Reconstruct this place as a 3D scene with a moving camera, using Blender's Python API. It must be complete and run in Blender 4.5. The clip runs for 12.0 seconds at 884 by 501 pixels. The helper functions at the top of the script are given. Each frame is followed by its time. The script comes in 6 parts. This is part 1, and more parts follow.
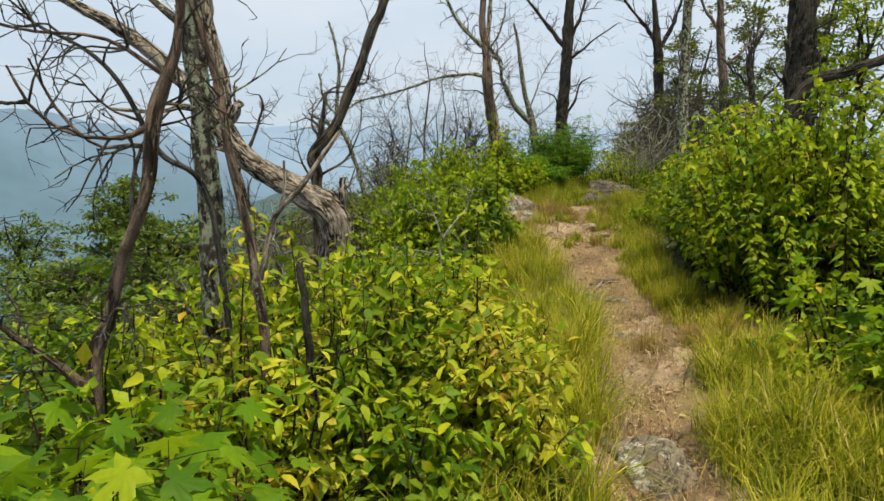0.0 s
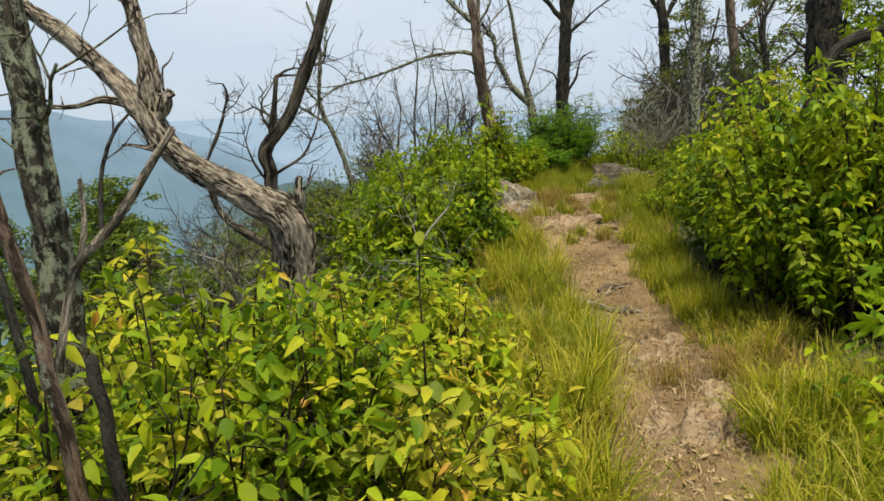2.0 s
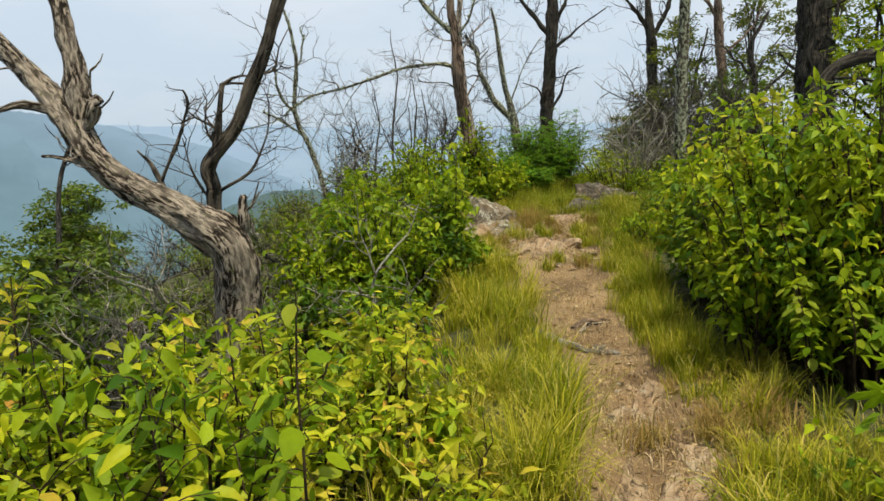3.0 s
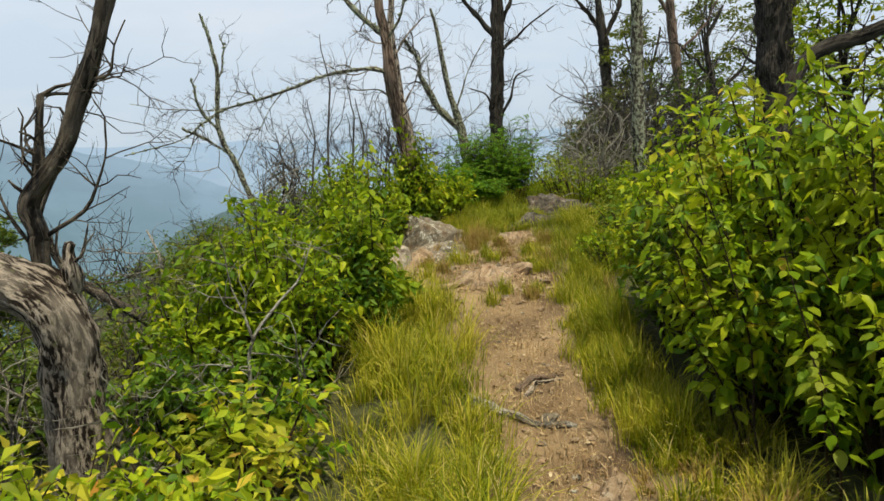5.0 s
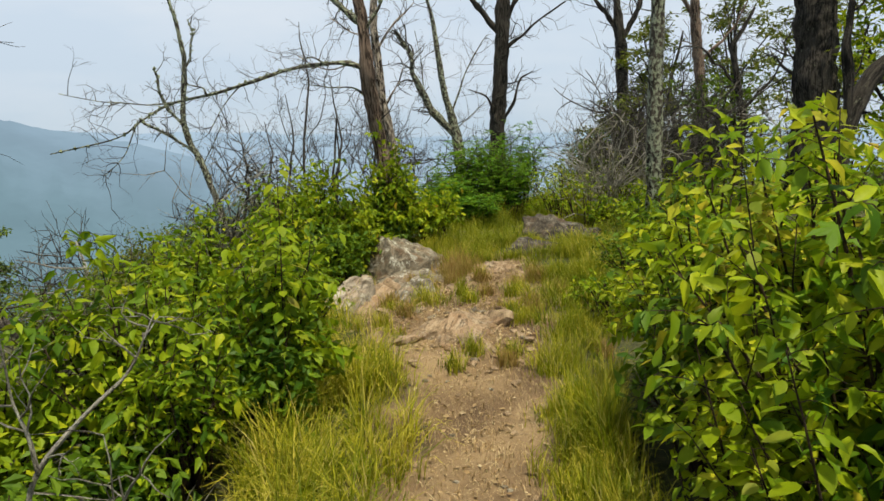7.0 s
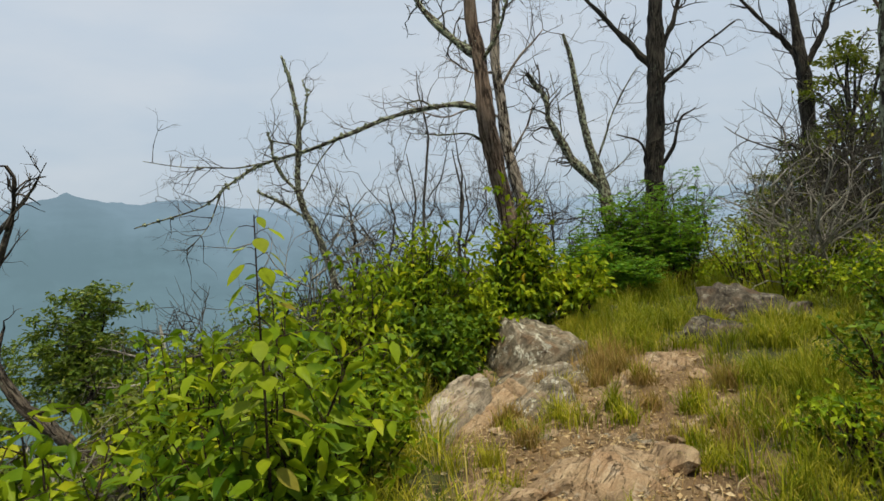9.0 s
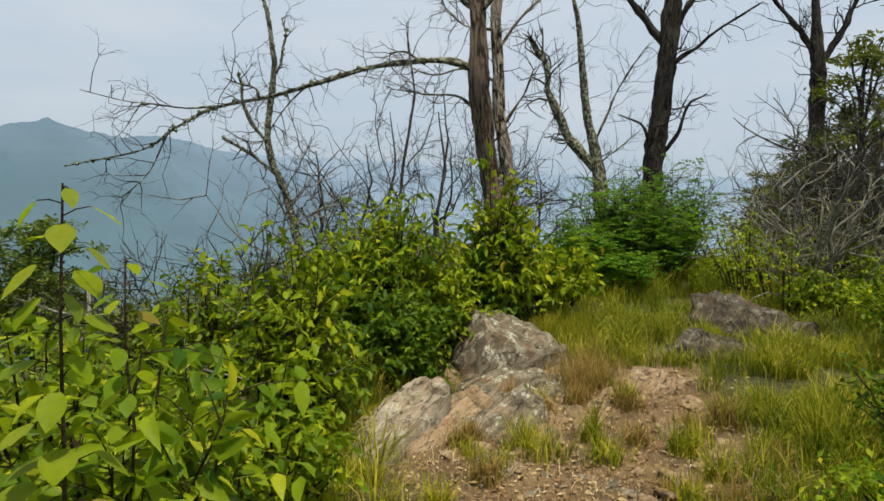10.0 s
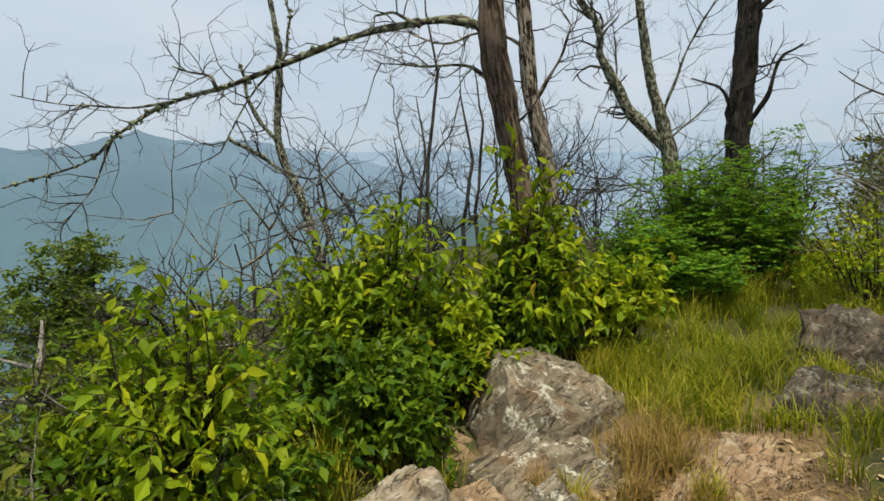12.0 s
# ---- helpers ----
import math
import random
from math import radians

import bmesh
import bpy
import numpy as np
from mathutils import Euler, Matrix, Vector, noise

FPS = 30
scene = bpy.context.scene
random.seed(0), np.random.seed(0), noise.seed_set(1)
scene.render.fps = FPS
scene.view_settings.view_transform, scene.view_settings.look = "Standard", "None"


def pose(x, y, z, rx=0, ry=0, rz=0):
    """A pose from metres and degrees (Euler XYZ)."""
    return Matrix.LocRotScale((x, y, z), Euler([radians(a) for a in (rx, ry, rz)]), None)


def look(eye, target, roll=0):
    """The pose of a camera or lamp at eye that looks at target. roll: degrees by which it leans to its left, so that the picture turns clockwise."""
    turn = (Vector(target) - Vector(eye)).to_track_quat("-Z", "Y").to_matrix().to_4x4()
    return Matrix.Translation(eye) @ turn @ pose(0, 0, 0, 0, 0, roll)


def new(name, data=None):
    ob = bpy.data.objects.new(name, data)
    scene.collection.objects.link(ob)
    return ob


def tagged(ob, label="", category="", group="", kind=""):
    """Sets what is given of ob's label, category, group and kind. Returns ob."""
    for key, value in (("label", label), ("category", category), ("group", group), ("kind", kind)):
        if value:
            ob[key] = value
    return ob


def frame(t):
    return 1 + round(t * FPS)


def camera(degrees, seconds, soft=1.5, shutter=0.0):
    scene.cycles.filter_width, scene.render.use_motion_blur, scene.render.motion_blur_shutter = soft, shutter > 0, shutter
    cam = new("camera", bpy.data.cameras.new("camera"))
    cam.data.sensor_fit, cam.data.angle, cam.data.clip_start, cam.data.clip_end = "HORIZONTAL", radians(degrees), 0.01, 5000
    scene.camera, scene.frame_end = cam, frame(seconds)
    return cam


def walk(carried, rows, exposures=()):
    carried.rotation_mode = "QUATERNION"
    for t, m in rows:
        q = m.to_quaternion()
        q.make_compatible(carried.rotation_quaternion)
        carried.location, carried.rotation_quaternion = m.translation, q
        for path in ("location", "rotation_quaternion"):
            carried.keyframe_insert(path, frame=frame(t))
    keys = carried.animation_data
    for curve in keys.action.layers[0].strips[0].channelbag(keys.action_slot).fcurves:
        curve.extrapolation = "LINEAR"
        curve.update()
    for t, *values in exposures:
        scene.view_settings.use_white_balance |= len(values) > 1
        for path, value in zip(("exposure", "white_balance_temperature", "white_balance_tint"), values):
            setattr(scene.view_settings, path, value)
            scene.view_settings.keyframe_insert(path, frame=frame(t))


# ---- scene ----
cam = camera(68.4, 12.0, soft=1.55)
PATH = [
    (0, (0.075, 0.217, 1.347), (0.050, 1.995, 1.069), -0.4),
    (0.5, (0.039, 0.493, 1.333), (0.039, 2.268, 1.033), -4.0),
    (1, (0.101, 0.716, 1.359), (0.075, 2.486, 1.035), -1.3),
    (1.5, (0.230, 0.901, 1.379), (0.077, 2.666, 1.059), -3.9),
    (2, (0.302, 1.199, 1.371), (0.255, 2.970, 1.053), -2.6),
    (2.5, (0.344, 1.466, 1.391), (0.390, 3.237, 1.075), -1.3),
    (3, (0.500, 1.709, 1.412), (0.489, 3.486, 1.124), -1.2),
    (3.5, (0.528, 1.955, 1.414), (0.542, 3.743, 1.210), -1.9),
    (3.7, (0.535, 2.037, 1.425), (0.603, 3.823, 1.217), -1.4),
    (5.3, (0.971, 3.023, 1.441), (1.050, 4.799, 1.156), -3.4),
    (5.5, (1.025, 3.160, 1.443), (1.097, 4.934, 1.144), -3.1),
    (6, (1.238, 3.386, 1.531), (1.198, 5.157, 1.211), -2.4),
    (6.5, (1.354, 3.737, 1.513), (1.350, 5.517, 1.244), -1.0),
    (7, (1.351, 4.092, 1.578), (1.403, 5.872, 1.310), -1.1),
    (7.5, (1.465, 4.498, 1.565), (1.270, 6.273, 1.334), -0.9),
    (7.7, (1.490, 4.606, 1.592), (1.262, 6.378, 1.372), -0.6),
    (9.3, (1.499, 5.993, 1.504), (1.127, 7.754, 1.437), -3.6),
    (9.5, (1.487, 6.104, 1.499), (1.119, 7.864, 1.419), -2.9),
    (10, (1.446, 6.509, 1.594), (1.140, 8.274, 1.417), 2.2),
    (10.5, (1.541, 6.850, 1.575), (1.095, 8.584, 1.389), -0.9),
    (11, (1.541, 7.130, 1.625), (0.977, 8.827, 1.425), -0.1),
    (11.5, (1.497, 7.509, 1.665), (1.029, 9.238, 1.483), 0.9),
    (12, (1.615, 7.880, 1.677), (1.106, 9.594, 1.463), -1.4),
]
walk(cam, [(t, look(eye, target, roll)) for t, eye, target, roll in PATH], [(0.0, 0.11), (7.7, 0.07), (9.3, -0.2), (10.0, -0.13), (11.0, -0.10), (12.0, -0.05)])

# ---- world and sun ----
SUN_WAY = Vector((0.14, -0.24, 0.96)).normalized()      # towards the sun
world = bpy.data.worlds.new("hazy_sky")
scene.world = world
world.use_nodes = True
wn, wl = world.node_tree.nodes, world.node_tree.links
wn.clear()
w_out = wn.new("ShaderNodeOutputWorld")
w_bg = wn.new("ShaderNodeBackground")
w_bg.inputs["Strength"].default_value = 0.1
w_sky = wn.new("ShaderNodeTexSky")
w_sky.sky_type, w_sky.sun_disc = "NISHITA", False
w_sky.sun_elevation = math.asin(SUN_WAY.z)
w_sky.sun_rotation = math.atan2(SUN_WAY.x, SUN_WAY.y)
w_sky.dust_density, w_sky.air_density = 4.0, 1.0
w_co = wn.new("ShaderNodeTexCoord")
w_sep = wn.new("ShaderNodeSeparateXYZ")
wl.new(w_co.outputs["Generated"], w_sep.inputs[0])
w_ramp = wn.new("ShaderNodeValToRGB")                      # haze: bluer at the horizon, whiter above
w_ramp.color_ramp.elements[0].position, w_ramp.color_ramp.elements[0].color = 0.0, (0.50, 0.64, 0.75, 1)
w_ramp.color_ramp.elements[1].position, w_ramp.color_ramp.elements[1].color = 0.30, (0.67, 0.77, 0.88, 1)
mid_haze = w_ramp.color_ramp.elements.new(0.09)
mid_haze.color = (0.60, 0.71, 0.82, 1)
high_haze = w_ramp.color_ramp.elements.new(0.55)
high_haze.color = (0.42, 0.50, 0.59, 1)
zenith = w_ramp.color_ramp.elements.new(1.0)
zenith.color = (0.27, 0.33, 0.41, 1)
wl.new(w_sep.outputs["Z"], w_ramp.inputs[0])
w_map = wn.new("ShaderNodeMapping")
w_map.inputs["Scale"].default_value = (1.6, 1.6, 5.0)
wl.new(w_co.outputs["Generated"], w_map.inputs[0])
w_noise = wn.new("ShaderNodeTexNoise")
w_noise.inputs["Scale"].default_value, w_noise.inputs["Detail"].default_value = 2.2, 5.0
wl.new(w_map.outputs[0], w_noise.inputs["Vector"])
w_cl = wn.new("ShaderNodeMapRange")
w_cl.inputs["From Min"].default_value, w_cl.inputs["From Max"].default_value = 0.42, 0.72
w_cl.inputs["To Max"].default_value = 0.45
wl.new(w_noise.outputs["Fac"], w_cl.inputs["Value"])
w_white = wn.new("ShaderNodeMix")
w_white.data_type = "RGBA"
wl.new(w_cl.outputs[0], w_white.inputs["Factor"])
wl.new(w_ramp.outputs[0], w_white.inputs["A"])
w_white.inputs["B"].default_value = (0.86, 0.89, 0.92, 1)
w_gain = wn.new("ShaderNodeVectorMath")
w_gain.operation = "SCALE"
w_gain.inputs["Scale"].default_value = 10.0
wl.new(w_white.outputs["Result"], w_gain.inputs[0])
w_mix = wn.new("ShaderNodeMix")
w_mix.data_type = "RGBA"
w_mix.inputs["Factor"].default_value = 0.88
wl.new(w_sky.outputs[0], w_mix.inputs["A"])
wl.new(w_gain.outputs[0], w_mix.inputs["B"])
wl.new(w_mix.outputs["Result"], w_bg.inputs["Color"])
wl.new(w_bg.outputs[0], w_out.inputs["Surface"])

sun = new("sun", bpy.data.lights.new("sun", "SUN"))
sun.data.energy, sun.data.angle, sun.data.color = 5.0, radians(1.2), (1.0, 0.92, 0.68)
sun.matrix_world = look((0, 0, 30), Vector((0, 0, 30)) - SUN_WAY)


# ---- materials ----
def mat_new(name):
    m = bpy.data.materials.new(name)
    m.use_nodes = True
    nt = m.node_tree
    nt.nodes.clear()
    out = nt.nodes.new("ShaderNodeOutputMaterial")
    return m, nt, out


def nd(nt, kind, **sets):
    n = nt.nodes.new(kind)
    for key, value in sets.items():
        n.inputs[key.replace("_", " ")].default_value = value
    return n


def ramp(nt, fac, stops):
    r = nt.nodes.new("ShaderNodeValToRGB")
    els = r.color_ramp.elements
    while len(els) < len(stops):
        els.new(0.5)
    for e, (p, c) in zip(els, stops):
        e.position, e.color = p, (*c, 1)
    nt.links.new(fac, r.inputs[0])
    return r.outputs[0]


def mixc(nt, fac, a, b, mode="MIX"):
    m = nt.nodes.new("ShaderNodeMix")
    m.data_type, m.blend_type = "RGBA", mode
    for sock, v in ((m.inputs["Factor"], fac), (m.inputs["A"], a), (m.inputs["B"], b)):
        if isinstance(v, bpy.types.NodeSocket):
            nt.links.new(v, sock)
        elif isinstance(v, tuple):
            sock.default_value = (*v, 1)
        else:
            sock.default_value = v
    return m.outputs["Result"]


def obj_noise(nt, scale, detail=4.0, rough=0.55, stretch=(1, 1, 1), dist=0.0):
    geo = nt.nodes.new("ShaderNodeNewGeometry")
    mp = nd(nt, "ShaderNodeMapping", Scale=stretch)
    nt.links.new(geo.outputs["Position"], mp.inputs["Vector"])
    n = nd(nt, "ShaderNodeTexNoise", Scale=scale, Detail=detail, Roughness=rough, Distortion=dist)
    nt.links.new(mp.outputs[0], n.inputs["Vector"])
    return n.outputs["Fac"]


def bark_noise(nt, scale, detail=5.0, rough=0.6, along=0.2, dist=0.0):
    """Noise that runs along the stem it sits on."""
    at = nt.nodes.new("ShaderNodeAttribute")
    at.attribute_name = "bark"
    mp = nd(nt, "ShaderNodeMapping", Scale=(1, 1, along))
    nt.links.new(at.outputs["Vector"], mp.inputs["Vector"])
    n = nd(nt, "ShaderNodeTexNoise", Scale=scale, Detail=detail, Roughness=rough, Distortion=dist)
    nt.links.new(mp.outputs[0], n.inputs["Vector"])
    return n.outputs["Fac"]


def streaks(nt, scale, heading, thin, detail=6.0, dist=0.8):
    """Noise drawn out along one heading, as in foliated rock."""
    geo = nt.nodes.new("ShaderNodeNewGeometry")
    mp = nd(nt, "ShaderNodeMapping", Rotation=(radians(18), radians(-12), radians(heading)), Scale=(1 / thin, 1.0, 1 / thin))
    mp.vector_type = "TEXTURE"
    nt.links.new(geo.outputs["Position"], mp.inputs["Vector"])
    n = nd(nt, "ShaderNodeTexNoise", Scale=scale, Detail=detail, Roughness=0.62, Distortion=dist)
    nt.links.new(mp.outputs[0], n.inputs["Vector"])
    return n.outputs["Fac"]


def step(nt, v, lo, hi):
    m = nd(nt, "ShaderNodeMapRange", From_Min=lo, From_Max=hi)
    nt.links.new(v, m.inputs["Value"])
    return m.outputs[0]


def bumped(nt, bsdf, height, strength=0.5, distance=0.02):
    b = nd(nt, "ShaderNodeBump", Strength=strength, Distance=distance)
    nt.links.new(height, b.inputs["Height"])
    nt.links.new(b.outputs[0], bsdf.inputs["Normal"])


def leaf_mat(name, stops, trans=0.5, per_object=False, rough=0.5):
    """Leaf blade: colour varies leaf by leaf, light comes through."""
    m, nt, out = mat_new(name)
    if per_object:
        rnd = nt.nodes.new("ShaderNodeObjectInfo").outputs["Random"]
    else:
        rnd = nt.nodes.new("ShaderNodeNewGeometry").outputs["Random Per Island"]
    col = ramp(nt, rnd, stops)
    patch = obj_noise(nt, 3.1, 3.0)
    col = mixc(nt, step(nt, patch, 0.46, 0.66), col, mixc(nt, 0.55, col, stops[-2][1]))
    col = mixc(nt, step(nt, obj_noise(nt, 2.2, 3.0, 0.6, (1, 1, 0.7)), 0.50, 0.68), col, mixc(nt, 0.55, col, stops[0][1]))
    fine = obj_noise(nt, 60.0, 3.0)
    col = mixc(nt, 0.25, col, fine, "OVERLAY")
    pb = nd(nt, "ShaderNodeBsdfPrincipled", Roughness=rough)
    pb.inputs["Specular IOR Level"].default_value = 0.16
    nt.links.new(col, pb.inputs["Base Color"])
    tr = nt.nodes.new("ShaderNodeBsdfTranslucent")
    nt.links.new(mixc(nt, 0.28, col, (0.46, 0.58, 0.015)), tr.inputs["Color"])
    mx = nd(nt, "ShaderNodeMixShader", Fac=trans)
    nt.links.new(pb.outputs[0], mx.inputs[1])
    nt.links.new(tr.outputs[0], mx.inputs[2])
    nt.links.new(mx.outputs[0], out.inputs[0])
    return m


YELLOW = [(0.0, (0.062, 0.145, 0.007)), (0.3, (0.195, 0.31, 0.011)), (0.66, (0.395, 0.475, 0.016)), (0.90, (0.54, 0.54, 0.024)), (0.97, (0.58, 0.42, 0.05)), (1.0, (0.54, 0.24, 0.05))]
GREEN = [(0.0, (0.034, 0.100, 0.005)), (0.4, (0.155, 0.255, 0.008)), (0.8, (0.345, 0.43, 0.011)), (0.97, (0.49, 0.51, 0.016)), (1.0, (0.50, 0.31, 0.03))]
DEEP = [(0.0, (0.018, 0.055, 0.004)), (0.6, (0.060, 0.128, 0.006)), (0.9, (0.14, 0.22, 0.008)), (1.0, (0.22, 0.29, 0.015))]
OLIVE = [(0.0, (0.05, 0.08, 0.012)), (0.6, (0.11, 0.14, 0.018)), (0.9, (0.18, 0.19, 0.022)), (1.0, (0.24, 0.20, 0.04))]
M_YELLOW = leaf_mat("yellow_green_leaf", YELLOW, 0.42)
M_GREEN = leaf_mat("fresh_green_leaf", GREEN, 0.40)
M_DEEP = leaf_mat("deep_green_leaf", DEEP, 0.28)
M_MID = leaf_mat("mid_green_leaf", [(0.0, (0.028, 0.085, 0.004)), (0.45, (0.125, 0.22, 0.007)), (0.85, (0.30, 0.38, 0.010)), (1.0, (0.48, 0.47, 0.015))], 0.40)
M_LAUREL = leaf_mat("leathery_evergreen_leaf", [(0.0, (0.03, 0.065, 0.010)), (0.5, (0.075, 0.125, 0.016)), (0.85, (0.14, 0.19, 0.022)), (1.0, (0.22, 0.24, 0.03))], 0.22, rough=0.35)
M_OLIVE = leaf_mat("olive_leaf", OLIVE, 0.25)
M_LEAF_ONE = leaf_mat("single_leaf", [(0.0, (0.10, 0.20, 0.007)), (0.3, (0.22, 0.34, 0.008)), (0.75, (0.38, 0.46, 0.010))] + [(0.97, (0.33, 0.36, 0.05)), (1.0, (0.42, 0.24, 0.06))], 0.6, True)
M_MAPLE = leaf_mat("broad_leaf", [(0.0, (0.055, 0.14, 0.006)), (0.6, (0.14, 0.27, 0.008)), (0.9, (0.24, 0.36, 0.010)), (1.0, (0.34, 0.42, 0.015))], 0.5, True)
M_GRASS = leaf_mat("grass_blade", [(0.0, (0.06, 0.10, 0.005)), (0.35, (0.20, 0.235, 0.008)), (0.68, (0.40, 0.385, 0.016)), (0.9, (0.56, 0.47, 0.06)), (1.0, (0.62, 0.50, 0.20))], 0.35, rough=0.5)
M_MEADOW = leaf_mat("meadow_grass", [(0.0, (0.055, 0.095, 0.006)), (0.4, (0.14, 0.18, 0.008)), (0.75, (0.28, 0.28, 0.014)), (1.0, (0.46, 0.38, 0.07))], 0.3, rough=0.6)
M_DRY = leaf_mat("dry_grass", [(0.0, (0.24, 0.14, 0.05)), (0.6, (0.36, 0.23, 0.08)), (0.9, (0.36, 0.28, 0.08)), (1.0, (0.2, 0.22, 0.05))], 0.3, rough=0.6)
M_LITTER = leaf_mat("leaf_litter", [(0.0, (0.20, 0.12, 0.06)), (0.5, (0.36, 0.24, 0.12)), (0.85, (0.50, 0.38, 0.22)), (1.0, (0.58, 0.48, 0.32))], 0.08, rough=0.8)


def bark_mat(name, dark, light, lichen=0.0, lichen_col=(0.42, 0.46, 0.36), along=0.16, scale=42.0):
    m, nt, out = mat_new(name)
    coarse = bark_noise(nt, scale, 5.0, 0.62, along, 0.4)
    fine = bark_noise(nt, scale * 5, 4.0, 0.65, 0.4)
    broad = bark_noise(nt, 7.0, 3.0, 0.5, 0.5)
    col = ramp(nt, coarse, [(0.38, mix3(dark, (0, 0, 0), 0.4)), (0.47, dark), (0.54, mix3(dark, light, 0.6)), (0.66, light)])
    col = mixc(nt, step(nt, broad, 0.45, 0.65), col, mixc(nt, 0.55, col, light))
    col = mixc(nt, 0.7, col, fine, "OVERLAY")
    if lichen:
        spots = bark_noise(nt, 26.0, 7.0, 0.7, 0.7)
        col = mixc(nt, step(nt, spots, 0.66 - 0.19 * lichen, 0.70 - 0.15 * lichen), col, mixc(nt, fine, mix3(lichen_col, (0, 0, 0), 0.5), lichen_col))
    pb = nd(nt, "ShaderNodeBsdfPrincipled", Roughness=0.92)
    pb.inputs["Specular IOR Level"].default_value = 0.2
    nt.links.new(col, pb.inputs["Base Color"])
    bumped(nt, pb, mixc(nt, 0.35, coarse, fine), 1.0, 0.06)
    nt.links.new(pb.outputs[0], out.inputs[0])
    return m


def mix3(a, b, f):
    return tuple(p + (q - p) * f for p, q in zip(a, b))


M_BARK_DARK = bark_mat("dark_bark", (0.014, 0.012, 0.010), (0.085, 0.072, 0.058), 0.25, (0.20, 0.21, 0.15))
M_LICHEN = bark_mat("shaggy_lichen", (0.16, 0.18, 0.09), (0.46, 0.50, 0.32), 0.3, (0.6, 0.62, 0.5))
M_BARK_GREY = bark_mat("grey_brown_bark", (0.022, 0.017, 0.013), (0.19, 0.155, 0.12), 0.3, (0.26, 0.27, 0.2))
M_BARK_LICHEN = bark_mat("lichen_bark", (0.024, 0.019, 0.014), (0.13, 0.105, 0.08), 0.95, (0.52, 0.55, 0.38))
M_BARK_BROWN = bark_mat("brown_bark", (0.055, 0.036, 0.026), (0.33, 0.235, 0.175), 0.2)
M_SNAG = bark_mat("weathered_wood", (0.030, 0.019, 0.013), (0.62, 0.52, 0.42), 0.25, (0.28, 0.28, 0.12), 0.26, 46.0)
M_GREY = bark_mat("grey_twig", (0.035, 0.030, 0.025), (0.15, 0.135, 0.115), 0.3)
M_PALE = bark_mat("bleached_twig", (0.18, 0.16, 0.13), (0.46, 0.43, 0.37), 0.0)
M_TWIG = bark_mat("shrub_stem", (0.035, 0.022, 0.014), (0.12, 0.08, 0.05), 0.0)


def stone_mat(name, dark, mid, light, rust=0.3, spots=0.5):
    m, nt, out = mat_new(name)
    big = obj_noise(nt, 3.5, 6.0, 0.62, (1, 1, 1.6), 0.8)
    layer = streaks(nt, 4.0, -30, 5.0)
    fine = obj_noise(nt, 75.0, 5.0, 0.7)
    col = ramp(nt, mixc(nt, 0.6, big, layer), [(0.34, dark), (0.5, mid), (0.66, light)])
    col = mixc(nt, mixc(nt, 1.0, step(nt, obj_noise(nt, 5.0, 4.0), 0.52, 0.64), (rust, rust, rust), "MULTIPLY"), col, (0.30, 0.16, 0.08))
    col = mixc(nt, mixc(nt, 1.0, step(nt, obj_noise(nt, 8.0, 8.0, 0.75), 0.55, 0.60), (spots, spots, spots), "MULTIPLY"), col, (0.58, 0.57, 0.49))
    crack = streaks(nt, 2.6, -34, 4.0, 4.0, 1.6)
    line = nd(nt, "ShaderNodeMath")
    line.operation = "ABSOLUTE"
    off = nd(nt, "ShaderNodeMath")
    off.operation = "SUBTRACT"
    nt.links.new(crack, off.inputs[0])
    off.inputs[1].default_value = 0.5
    nt.links.new(off.outputs[0], line.inputs[0])
    split = step(nt, line.outputs[0], 0.0, 0.014)
    col = mixc(nt, split, mixc(nt, 0.45, mix3(dark, (0, 0, 0), 0.6), col), col)
    col = mixc(nt, 0.6, col, fine, "OVERLAY")
    pb = nd(nt, "ShaderNodeBsdfPrincipled", Roughness=0.9)
    pb.inputs["Specular IOR Level"].default_value = 0.25
    nt.links.new(col, pb.inputs["Base Color"])
    bumped(nt, pb, mixc(nt, 0.5, mixc(nt, 0.5, layer, fine), split), 1.0, 0.03)
    nt.links.new(pb.outputs[0], out.inputs[0])
    return m


M_ROCK = stone_mat("grey_lichen_rock", (0.06, 0.050, 0.036), (0.165, 0.138, 0.10), (0.33, 0.285, 0.22), 0.3, 0.75)
M_ROCK_PALE = stone_mat("pale_slab_rock", (0.12, 0.10, 0.076), (0.29, 0.245, 0.19), (0.45, 0.39, 0.315), 0.25, 0.4)
M_ROCK_TAN = stone_mat("tan_rock", (0.12, 0.082, 0.050), (0.28, 0.195, 0.120), (0.44, 0.335, 0.225), 0.3, 0.2)
M_ROCK_DARK = stone_mat("dark_grey_rock", (0.025, 0.021, 0.016), (0.066, 0.055, 0.042), (0.17, 0.145, 0.11), 0.12, 0.22)


